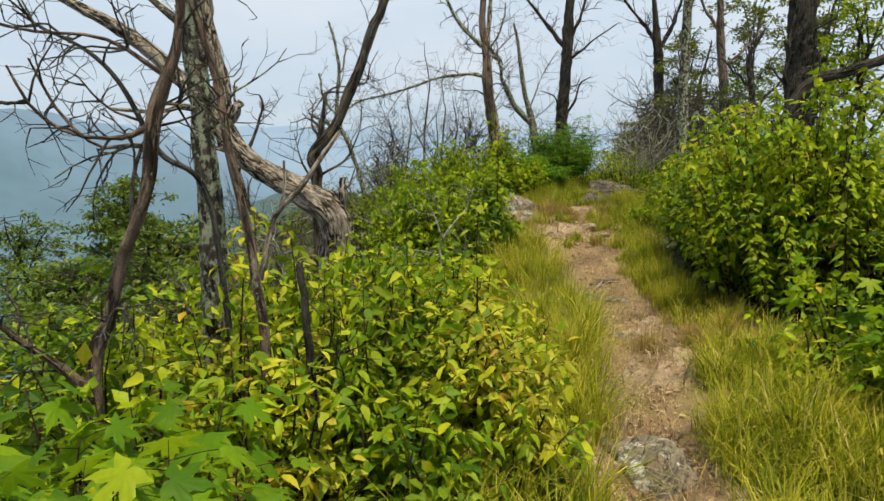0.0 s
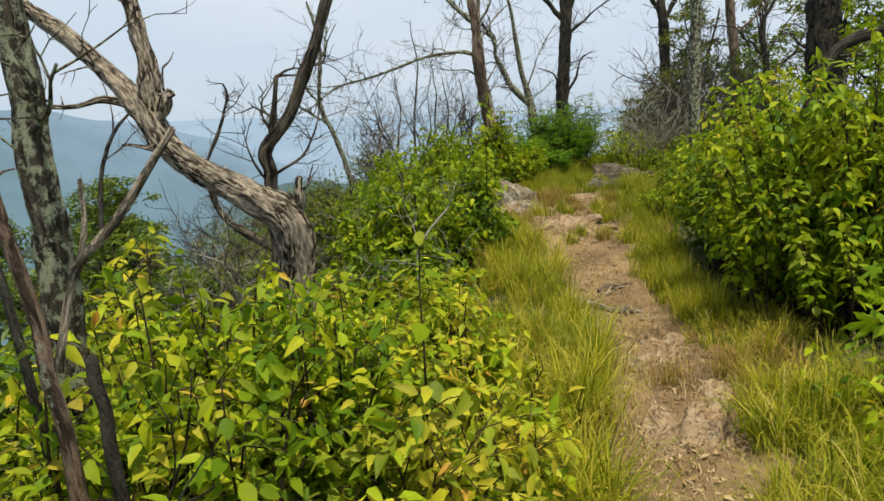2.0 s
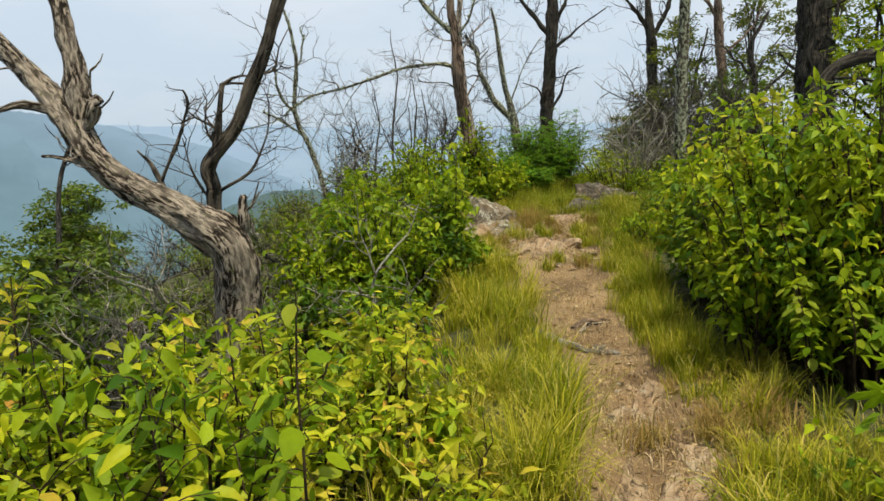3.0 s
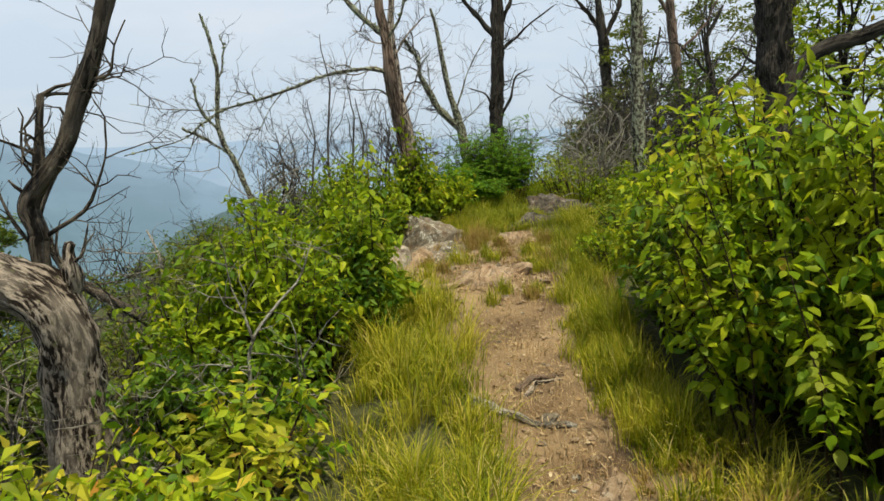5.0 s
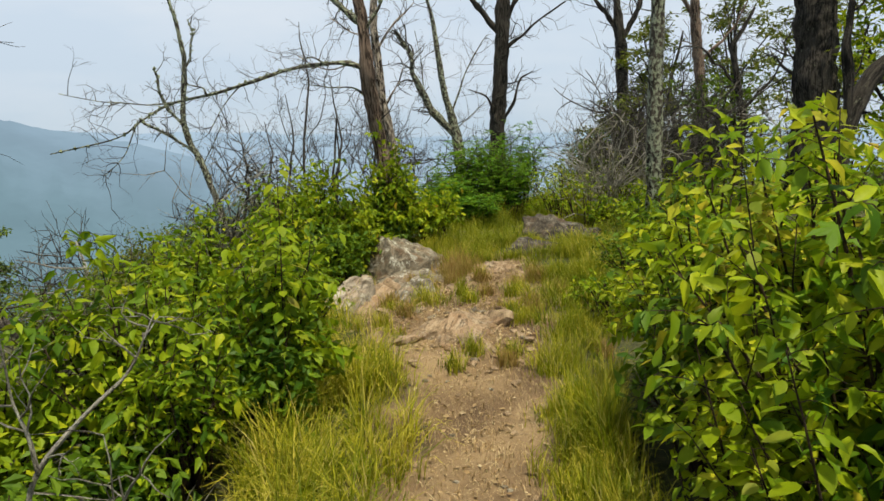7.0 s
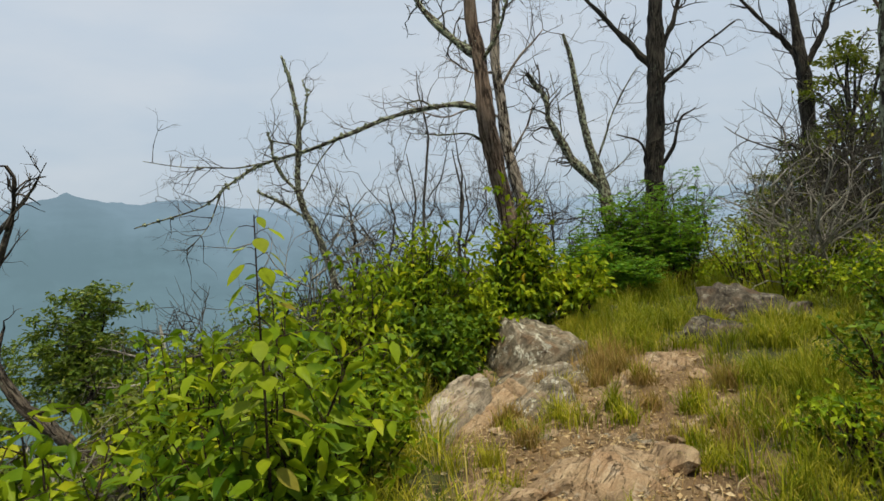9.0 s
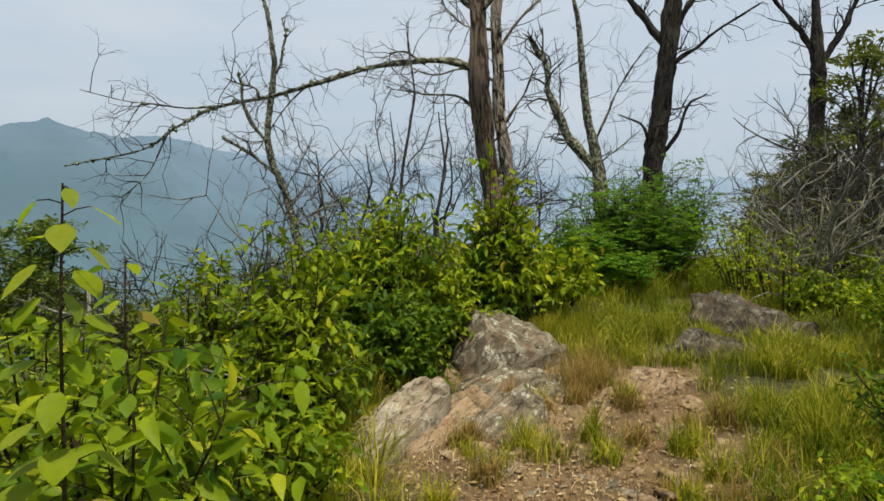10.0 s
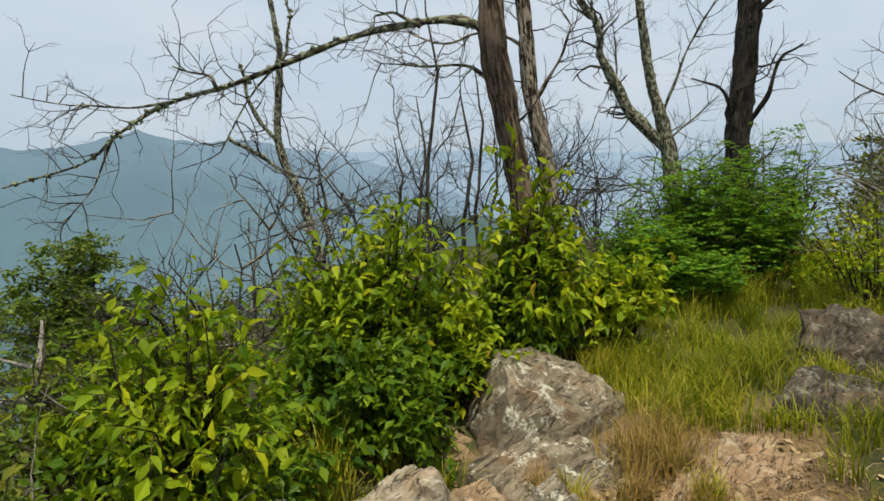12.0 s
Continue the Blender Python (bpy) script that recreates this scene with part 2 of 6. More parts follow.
def ground_mat():
    m, nt, out = mat_new("trail_ground")
    at = nt.nodes.new("ShaderNodeAttribute")
    at.attribute_name = "worn"
    worn = at.outputs["Fac"]
    n1, n2, n3 = obj_noise(nt, 1.7, 5.0), obj_noise(nt, 14.0, 5.0, 0.65), obj_noise(nt, 95.0, 4.0, 0.7)
    straw = obj_noise(nt, 60.0, 3.0, 0.6, (1, 0.16, 1), 1.5)
    dirt = ramp(nt, n1, [(0.35, (0.11, 0.066, 0.034)), (0.5, (0.195, 0.125, 0.064)), (0.66, (0.32, 0.22, 0.118))])
    dirt = mixc(nt, step(nt, straw, 0.56, 0.68), dirt, (0.34, 0.25, 0.13))
    dirt = mixc(nt, step(nt, n2, 0.60, 0.78), dirt, (0.10, 0.062, 0.034))
    sod = ramp(nt, n2, [(0.35, (0.030, 0.034, 0.010)), (0.55, (0.064, 0.066, 0.018)), (0.7, (0.135, 0.118, 0.042))])
    edge = mixc(nt, 0.35, worn, n2, "OVERLAY")
    col = mixc(nt, step(nt, edge, 0.30, 0.62), sod, dirt)
    col = mixc(nt, 0.35, col, n3, "OVERLAY")
    pb = nd(nt, "ShaderNodeBsdfPrincipled", Roughness=0.95)
    nt.links.new(col, pb.inputs["Base Color"])
    bumped(nt, pb, mixc(nt, 0.5, n2, n3), 0.9, 0.03)
    nt.links.new(pb.outputs[0], out.inputs[0])
    return m


def painted_haze_mat(name, stops, reach, patch=0.12):
    """Woods far off, with bluish air haze painted in as emission by distance."""
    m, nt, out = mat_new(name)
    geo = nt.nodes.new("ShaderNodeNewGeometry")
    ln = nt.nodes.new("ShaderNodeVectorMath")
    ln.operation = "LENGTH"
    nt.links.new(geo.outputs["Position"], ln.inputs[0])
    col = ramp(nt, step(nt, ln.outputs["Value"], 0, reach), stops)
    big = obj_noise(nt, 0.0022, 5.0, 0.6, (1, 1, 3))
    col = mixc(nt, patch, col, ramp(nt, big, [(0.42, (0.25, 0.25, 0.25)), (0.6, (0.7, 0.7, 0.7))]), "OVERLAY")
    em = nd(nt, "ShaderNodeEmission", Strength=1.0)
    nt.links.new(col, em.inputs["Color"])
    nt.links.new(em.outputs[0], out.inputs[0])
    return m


# haze tints by distance; the far surfaces glow in them, no real air between
PAINTED_HAZE = [(0.0, (0.07, 0.11, 0.075)), (0.06, (0.11, 0.185, 0.175)), (0.25, (0.155, 0.255, 0.27)), (0.5, (0.192, 0.302, 0.352)), (0.62, (0.275, 0.390, 0.482)), (0.82, (0.43, 0.565, 0.68)), (1.0, (0.53, 0.66, 0.77))]
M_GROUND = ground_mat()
M_VALLEY = painted_haze_mat("painted_haze_valley", PAINTED_HAZE, 5000)
M_RIDGE = painted_haze_mat("painted_haze_mountain", PAINTED_HAZE, 5000)
M_SPUR = painted_haze_mat("painted_haze_spur_woods", [(0.0, (0.11, 0.165, 0.13)), (0.35, (0.145, 0.22, 0.205)), (0.6, (0.18, 0.27, 0.28)), (1.0, (0.20, 0.30, 0.33))], 300, 0.25)


# ---- noise and height of the ground ----
def vnoise(x, y, seed=0):
    x, y = np.asarray(x, float), np.asarray(y, float)
    xi, yi = np.floor(x), np.floor(y)
    fx, fy = x - xi, y - yi
    fx, fy = fx * fx * (3 - 2 * fx), fy * fy * (3 - 2 * fy)

    def h(a, b):
        v = np.sin(a * 127.1 + b * 311.7 + seed * 74.7) * 43758.5453
        return v - np.floor(v)
    return (h(xi, yi) * (1 - fx) + h(xi + 1, yi) * fx) * (1 - fy) + (h(xi, yi + 1) * (1 - fx) + h(xi + 1, yi + 1) * fx) * fy - 0.5


def fbm(x, y, seed=0, octaves=4):
    return sum(vnoise(np.asarray(x) * 2 ** k, np.asarray(y) * 2 ** k, seed + k) / 2 ** k for k in range(octaves))


PATH_Y = [-6, 0, 2.8, 4.6, 5.6, 6.6, 7.9, 9.0, 10.0, 11.0, 12.5, 14.0, 17]
PATH_X = [0.1, 0.45, 0.95, 1.42, 1.55, 1.55, 1.65, 1.55, 1.5, 1.75, 2.3, 2.8, 3.4]
PATH_W = [0.25, 0.25, 0.29, 0.32, 0.31, 0.31, 0.40, 0.6, 0.85, 0.62, 0.32, 0.2, 0.1]
RISE_Y = [-40, -6, 0, 3, 6, 7, 8.2, 9, 10.5, 12, 14, 16.5, 20, 30, 60]
RISE_Z = [-6, -0.35, -0.08, -0.06, -0.07, 0.0, 0.10, 0.22, 0.33, 0.43, 0.52, 0.62, 0.4, -2.5, -16]


def height(x, y):
    x, y = np.asarray(x, float), np.asarray(y, float)
    z = np.interp(y, RISE_Y, RISE_Z)
    left = np.maximum(0, np.interp(y, [0, 6, 9, 12, 16], [-0.35, 0.1, 0.2, -0.5, -0.8]) - x)
    z = z - 0.30 * left - 0.022 * np.minimum(left, 14) ** 2
    z = z - 0.35 * np.maximum(0, left - 14)
    right = np.maximum(0, x - np.interp(y, [0, 8, 14], [1.6, 2.4, 3.8]))
    z = z + 0.07 * np.minimum(right, 6) - 0.30 * np.maximum(0, right - 9)
    r = np.hypot(x, y)
    z = z - 0.5 * np.maximum(0, r - 60)
    d = np.abs(x - np.interp(y, PATH_Y, PATH_X)) / np.interp(y, PATH_Y, PATH_W)
    z = z - 0.05 * np.exp(-d ** 2 * 0.8) * (r < 60)
    z = z - 0.17 * np.exp(-((x - 0.85) / 0.65) ** 2 - ((y - 10.7) / 0.75) ** 2)
    z = z - 0.15 * np.exp(-((x - 0.48) / 0.40) ** 2 - ((y - 9.85) / 0.50) ** 2)
    near = np.clip(1.5 - r / 60, 0, 1)
    z = z + near * (0.10 * fbm(x * 0.6, y * 0.6, 3) + 0.035 * fbm(x * 4, y * 4, 9))
    floor_z = -330 + 60 * fbm(x / 900, y / 900, 5) + 16 * fbm(x / 160, y / 160, 8)
    return np.where(z < floor_z, floor_z, z) if z.shape else float(max(z, floor_z))


def worn(x, y):
    d = np.abs(x - np.interp(y, PATH_Y, PATH_X)) / np.interp(y, PATH_Y, PATH_W)
    fade = np.clip((12.0 - y) / 0.8, 0, 1)
    return np.clip(1.3 - 0.62 * d + 0.55 * fbm(x * 3, y * 3, 21), 0, 1) * fade


def steps_out(dense, far, first):
    out, s = [], first
    at = dense
    while at < far:
        s *= 1.16
        at += s
        out.append(at)
    return out


def build_ground():
    xs = np.arange(-2.5, 4.6, 0.045)
    ys = np.arange(-0.5, 15.5, 0.05)
    xo, yo = steps_out(4.6, 4700, 0.05), steps_out(15.5, 4700, 0.05)
    xs = np.concatenate([[-(v - 4.6) - 2.5 for v in xo][::-1], xs, xo])
    ys = np.concatenate([[-(v - 15.5) - 0.5 for v in yo][::-1], ys, yo])
    gx, gy = np.meshgrid(xs, ys)
    gz = height(gx, gy)
    nx, ny = len(xs), len(ys)
    me = bpy.data.meshes.new("ground")
    verts = np.stack([gx, gy, gz], -1).reshape(-1, 3)
    i = (np.arange(ny - 1)[:, None] * nx + np.arange(nx - 1)[None]).ravel()
    quads = np.stack([i, i + 1, i + nx + 1, i + nx], -1)
    fill_mesh(me, verts, quads)
    me.materials.append(M_GROUND)
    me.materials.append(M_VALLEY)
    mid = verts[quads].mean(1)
    # faces past 90 m glow with the painted haze
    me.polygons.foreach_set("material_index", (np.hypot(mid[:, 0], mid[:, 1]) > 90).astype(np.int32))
    a = me.attributes.new("worn", "FLOAT", "POINT")
    a.data.foreach_set("value", worn(verts[:, 0], verts[:, 1]))
    return tagged(new("ground", me), "mountain ridge ground with a worn dirt footpath", "ground", kind="structure")


def fill_mesh(me, verts, faces, smooth=True):
    """verts (n, 3), faces (m, 3 or 4) as arrays."""
    verts, faces = np.asarray(verts, np.float32), np.asarray(faces, np.int32)
    k = faces.shape[1]
    me.vertices.add(len(verts))
    me.vertices.foreach_set("co", verts.ravel())
    me.loops.add(faces.size)
    me.loops.foreach_set("vertex_index", faces.ravel())
    me.polygons.add(len(faces))
    me.polygons.foreach_set("loop_start", np.arange(0, faces.size, k, dtype=np.int32))
    me.polygons.foreach_set("use_smooth", np.full(len(faces), smooth))
    me.update(calc_edges=True)
    return me


def arr_part(name, verts, faces, material, parent=None, label="", smooth=True, kind=""):
    me = fill_mesh(bpy.data.meshes.new(name), verts, faces, smooth)
    me.materials.append(material)
    ob = new(name, me)
    if parent:
        ob.parent = parent
    return tagged(ob, label, kind=kind)


def root_at(name, place, label, category, group="", kind=""):
    ob = new(name)
    ob.location = place
    ob.empty_display_size = 0.1
    return tagged(ob, label, category, group, kind)


# ---- tubes: stems, limbs and twigs ----
class Tubes:
    def __init__(self, origin=(0, 0, 0)):
        self.v, self.f, self.t, self.n, self.o = [], [], [], 0, np.array(origin, float)

    def add(self, pts, radii, sides=5, rough=0.0, seed=0):
        pts, radii = np.asarray(pts, float) - self.o, np.asarray(radii, float)
        m = len(pts)
        tan = np.gradient(pts, axis=0)
        tan /= np.linalg.norm(tan, axis=1)[:, None] + 1e-9
        ref = np.array([0.31, 0.95, 0.05]) if abs(tan[:, 2]).mean() > 0.6 else np.array([0.05, 0.1, 1.0])
        a = np.cross(tan, ref)
        a /= np.linalg.norm(a, axis=1)[:, None] + 1e-9
        b = np.cross(tan, a)
        ang = np.arange(sides) * 2 * np.pi / sides
        rr = np.repeat(radii[:, None], sides, 1)
        u = np.cumsum(np.r_[0, np.linalg.norm(np.diff(pts, axis=0), axis=1)])
        gu, ga = np.meshgrid(u, ang, indexing="ij")
        if rough:
            rr = rr * (1 + rough * (fbm(np.cos(ga) * 2 + gu * 3.5 + seed, np.sin(ga) * 2 + gu * 2.3, 17) + 0.8 * fbm(np.cos(ga) * 5 + seed, np.sin(ga) * 5 + gu * 7, 23, 3)))
        shift = 3.7 * seed + 1.3 * len(self.v)
        self.t.append(np.stack([np.cos(ga) * rr + shift, np.sin(ga) * rr, gu], -1).reshape(-1, 3))
        self.t.append(np.array([(shift, 0, u[-1]), (shift, 0, 0)]))
        ring = pts[:, None] + rr[..., None] * (np.cos(ang)[None, :, None] * a[:, None] + np.sin(ang)[None, :, None] * b[:, None])
        self.v.append(ring.reshape(-1, 3))
        i = np.arange(m - 1)[:, None] * sides
        j, k = np.arange(sides)[None], (np.arange(sides)[None] + 1) % sides
        self.f.append(np.stack([i + j, i + k, i + sides + k, i + sides + j], -1).reshape(-1, 4) + self.n)
        self.n += m * sides
        if sides <= 4:
            self.t.pop()
            return
        # close the end with a point
        self.v.append(np.stack([pts[-1] + tan[-1] * radii[-1] * 0.8, pts[0] - tan[0] * radii[0] * 0.3]))
        e, s = self.n, self.n + 1
        base = self.n - sides
        first = self.n - m * sides
        jj = np.arange(sides)
        kk = (jj + 1) % sides
        self.f.append(np.stack([base + jj, base + kk, np.full(sides, e), np.full(sides, e)], -1))
        self.f.append(np.stack([first + kk, first + jj, np.full(sides, s), np.full(sides, s)], -1))
        self.n += 2

    def part(self, name, material, parent, label="", kind=""):
        if not self.v:
            return None
        v, f = np.concatenate(self.v), np.concatenate(self.f)
        tri = f[:, 2] == f[:, 3]
        tris = np.concatenate([f[tri][:, :3], f[~tri][:, [0, 1, 2]], f[~tri][:, [0, 2, 3]]])
        ob = arr_part(name, v, tris, material, parent, label, kind=kind)
        ob.data.attributes.new("bark", "FLOAT_VECTOR", "POINT").data.foreach_set("vector", np.concatenate(self.t).astype(np.float32).ravel())
        return ob


def curve(pts, n, rng, amp=0.0):
    """Smooth line through a few points, with a natural crookedness."""
    p = np.asarray(pts, float)
    u = np.r_[0, np.cumsum(np.linalg.norm(np.diff(p, axis=0), axis=1))]
    ext = np.vstack([2 * p[0] - p[1], p, 2 * p[-1] - p[-2]])
    s = np.linspace(0, len(p) - 1 - 1e-6, n)
    k = s.astype(int)
    t = (s - k)[:, None]
    a, b, c, d = ext[k], ext[k + 1], ext[k + 2], ext[k + 3]
    q = 0.5 * (2 * b + (c - a) * t + (2 * a - 5 * b + 4 * c - d) * t ** 2 + (3 * b - a - 3 * c + d) * t ** 3)
    if amp:
        w = rng.normal(0, 1, (min(12, max(4, n // 2)), 3))
        w = np.stack([np.interp(np.linspace(0, 1, n), np.linspace(0, 1, len(w)), w[:, i]) for i in range(3)], -1)
        q = q + w * amp * np.minimum(1, np.linspace(0, 4, n))[:, None]
    return q


def unit(v):
    v = np.asarray(v, float)
    return v / (np.linalg.norm(v) + 1e-9)


def grow(tb, p, way, length, radius, depth, rng, spread=0.8, up=0.12, ends=None, kids=3, crook=0.22):
    """A crooked twig with side twigs."""
    n = 5 if length > 0.4 else (4 if length > 0.2 else 3)
    pts, w = [np.array(p, float)], unit(way)
    for _ in range(n):
        w = unit(w + rng.normal(0, crook, 3) + np.array([0, 0, up]))
        pts.append(pts[-1] + w * length / n)
    tb.add(pts, np.linspace(radius, radius * 0.4, n + 1), 4 if radius > 0.006 else 3)
    if ends is not None:
        ends.append((pts, depth))
    if depth > 0:
        for _ in range(kids):
            i = rng.integers(1, n + 1)
            d = unit(pts[i] - pts[i - 1])
            side = unit(np.cross(d, rng.normal(0, 1, 3)))
            grow(tb, pts[i], d * (1 - spread * 0.45) + side * spread, length * rng.uniform(0.45, 0.75), radius * 0.55, depth - 1, rng, spread, up, ends, kids, crook)


# ---- leaves ----
LEAF_V = np.array([(0, 0, 0), (0.26, -0.21, 0.05), (0.28, 0, -0.02), (0.26, 0.21, 0.05), (0.60, -0.17, 0.0), (0.62, 0, -0.07), (0.60, 0.17, 0.0), (1.0, 0, -0.22)])
LEAF_F = np.array([(0, 1, 2), (0, 2, 3), (1, 4, 5), (1, 5, 2), (2, 5, 6), (2, 6, 3), (4, 7, 5), (5, 7, 6)])
SMALL_V = np.array([(0, 0, 0), (0.45, -0.25, 0.04), (0.5, 0, -0.03), (0.45, 0.25, 0.04), (1.0, 0, -0.06)])
SMALL_F = np.array([(0, 1, 2), (0, 2, 3), (1, 4, 2), (2, 4, 3)])


class Leaves:
    def __init__(self, origin=(0, 0, 0)):
        self.p, self.a, self.s, self.o = [], [], [], np.array(origin, float)

    def add(self, p, axis, size):
        self.p.append(p)
        self.a.append(axis)
        self.s.append(size)

    def part(self, name, material, parent, rng, fine=True, label="", droop=0.0, width=1.0):
        if not self.p:
            return None
        p, a, s = np.array(self.p) - self.o, np.array(self.a), np.array(self.s)
        n = len(p)
        a[:, 2] -= droop
        a /= np.linalg.norm(a, axis=1)[:, None] + 1e-9
        up = np.array([0, 0, 1.0]) + rng.normal(0, 0.6, (n, 3))
        side = np.cross(up, a)
        side /= np.linalg.norm(side, axis=1)[:, None] + 1e-9
        nor = np.cross(a, side)
        tv, tf = (LEAF_V, LEAF_F) if fine else (SMALL_V, SMALL_F)
        curl = rng.uniform(0.4, 2.0, n)
        wd = rng.uniform(0.85, 1.15, n) * width
        v = p[:, None] + s[:, None, None] * (tv[None, :, 0:1] * a[:, None] + tv[None, :, 1:2] * wd[:, None, None] * side[:, None] + tv[None, :, 2:3] * curl[:, None, None] * nor[:, None])
        f = tf[None] + (np.arange(n) * len(tv))[:, None, None]
        return arr_part(name, v.reshape(-1, 3), f.reshape(-1, 3), material, parent, label, smooth=fine, kind="stuff")


def leaf_twig(lv, pts, rng, size, gap, start=0.25, spread=0.9):
    """Alternate leaves along a twig, and one at its end."""
    pts = np.asarray(pts)
    seg = np.linalg.norm(np.diff(pts, axis=0), axis=1)
    u = np.r_[0, np.cumsum(seg)]
    total = u[-1]
    at, flip = total * start, 1
    while at < total:
        q = np.array([np.interp(at, u, pts[:, i]) for i in range(3)])
        k = min(len(seg) - 1, int(np.searchsorted(u, at)) - 1)
        d = unit(pts[k + 1] - pts[k])
        side = unit(np.cross(d, [0.01, 0, 1]) + rng.normal(0, 0.45, 3)) * flip
        lv.add(q, unit(d * 0.55 + side * spread + rng.normal(0, 0.2, 3)), size * rng.uniform(0.5, 1.25))
        flip = -flip
        at += gap * rng.uniform(0.7, 1.3)
    lv.add(pts[-1], unit(pts[-1] - pts[-2] + rng.normal(0, 0.25, 3)), size * rng.uniform(0.7, 1.1))


def shrub(name, x, y, rx, ry, top, label, mat, seed, stems=26, size=0.06, gap=0.035, fine=True, twigs=7, droop=0.25, category="shrub", group="", low=0.15, width=1.0, stem_mat=None):
    """A leafy bush: stems fan out from the ground to an uneven crown."""
    rng = np.random.default_rng(seed)
    z0 = height(x, y)
    root = root_at(name, (x, y, z0), label, category, group)
    org = np.array([x, y, z0])
    twig, lv = Tubes(org), Leaves(org)
    hgt = top - z0
    for i in range(stems):
        u, ang = math.sqrt(rng.uniform(0.02, 1)), rng.uniform(0, 2 * math.pi)
        ex, ey = x + rx * u * math.cos(ang), y + ry * u * math.sin(ang)
        ez = z0 + hgt * (low + (1 - low) * (1 - 0.75 * u ** 2.2) * rng.uniform(0.55, 1.0)) if i % 4 else z0 + hgt * rng.uniform(0.25, 0.8)
        if rng.uniform() < 0.20:
            ez += hgt * rng.uniform(0.06, 0.24)
        bx, by = x + 0.35 * rx * u * math.cos(ang) + rng.normal(0, 0.04), y + 0.35 * ry * u * math.sin(ang) + rng.normal(0, 0.04)
        bz = height(bx, by) - 0.02
        mx, my = bx * 0.6 + ex * 0.4, by * 0.6 + ey * 0.4
        pts = curve([(bx, by, bz), (mx, my, bz + (ez - bz) * 0.6), (ex, ey, ez)], 9, rng, 0.012)
        st = Tubes(org)
        st.add(pts[[0, 2, 4, 6, 8]], np.linspace(0.008 + 0.004 * hgt, 0.0025, 5), 4)
        st.part("stem", stem_mat or M_TWIG, root)
        leaf_twig(lv, pts, rng, size, gap, 0.45)
        for _ in range(twigs):
            k = rng.integers(3, 9)
            d = unit(pts[k] - pts[k - 1])
            out = unit(np.array([math.cos(ang), math.sin(ang), 0]) * rng.uniform(-0.3, 1) + rng.normal(0, 0.8, 3))
            ln = rng.uniform(0.10, 0.26) * min(1.0, 0.6 + 0.5 * hgt)
            end = pts[k] + unit(d * 0.5 + out) * ln
            end[2] = min(end[2], max(top, pts[k][2]) + 0.05)
            line = curve([pts[k], (pts[k] + end) / 2 + np.array([0, 0, 0.02]), end], 5, rng, 0.005)
            if fine:
                twig.add(line[[0, 2, 4]], np.linspace(0.003, 0.0010, 3), 3)
            leaf_twig(lv, line, rng, size, gap, 0.2)
    twig.part("twig_tangle", stem_mat or M_TWIG, root, kind="stuff")
    lv.part("foliage", mat, root, rng, fine, droop=droop, width=width)
    return root


def brush(name, x, y, hgt, label, seed, mat=None, stems=4, depth=3, spread=0.75, group="bare brush on the ridge", lean=0.35, kids=3, wid=0.25, category="bare shrub"):
    """A leafless bush of crooked grey twigs."""
    rng = np.random.default_rng(seed)
    z0 = height(x, y)
    root = root_at(name, (x, y, z0), label, category, group)
    rest = Tubes((x, y, z0))
    for _ in range(stems):
        tb = Tubes((x, y, z0))
        bx, by = x + rng.normal(0, wid * 0.5), y + rng.normal(0, wid * 0.5)
        way, ln, seed2 = (rng.normal(0, lean), rng.normal(0, lean), 1), hgt * rng.uniform(0.55, 0.85), rng.integers(1 << 30)
        ends = []
        grow(tb, (bx, by, height(bx, by) - 0.03), way, ln, 0.013 * hgt ** 0.6, 0, np.random.default_rng(seed2), spread, 0.10, ends, kids)
        tb.part("stem", mat or M_GREY, root)
        line = ends[0][0]
        for _ in range(kids + 1):
            i = rng.integers(1, len(line))
            d = unit(line[i] - line[i - 1])
            side = unit(np.cross(d, rng.normal(0, 1, 3)))
            grow(rest, line[i], d * (1 - spread * 0.45) + side * spread, ln * rng.uniform(0.5, 0.8), 0.009 * hgt ** 0.6, depth - 1, rng, spread, 0.06, None, kids)
    rest.part("twig_tangle", mat or M_GREY, root, kind="stuff")
    return root


def shag(org, line, rad, n, rng, parent):
    """Shaggy lumps of lichen on a stem."""
    tb = Tubes(org)
    for _ in range(n):
        k = int(len(line) * rng.uniform(0.08, 0.98))
        side = unit(np.array([rng.normal(), rng.normal(), rng.normal() + 0.5]))
        s = rng.uniform(0.010, 0.026)
        p = line[k] + side * rad[k] * 0.7
        d = unit(side + rng.normal(0, 0.8, 3))
        tb.add([p, p + d * s * 0.6, p + d * s * 1.3], [s * 0.5, s * 0.8, s * 0.3], 5, 0.5, int(rng.integers(90)))
    tb.part("lichen", M_LICHEN, parent, "pale grey-green shaggy lichen", kind="stuff")


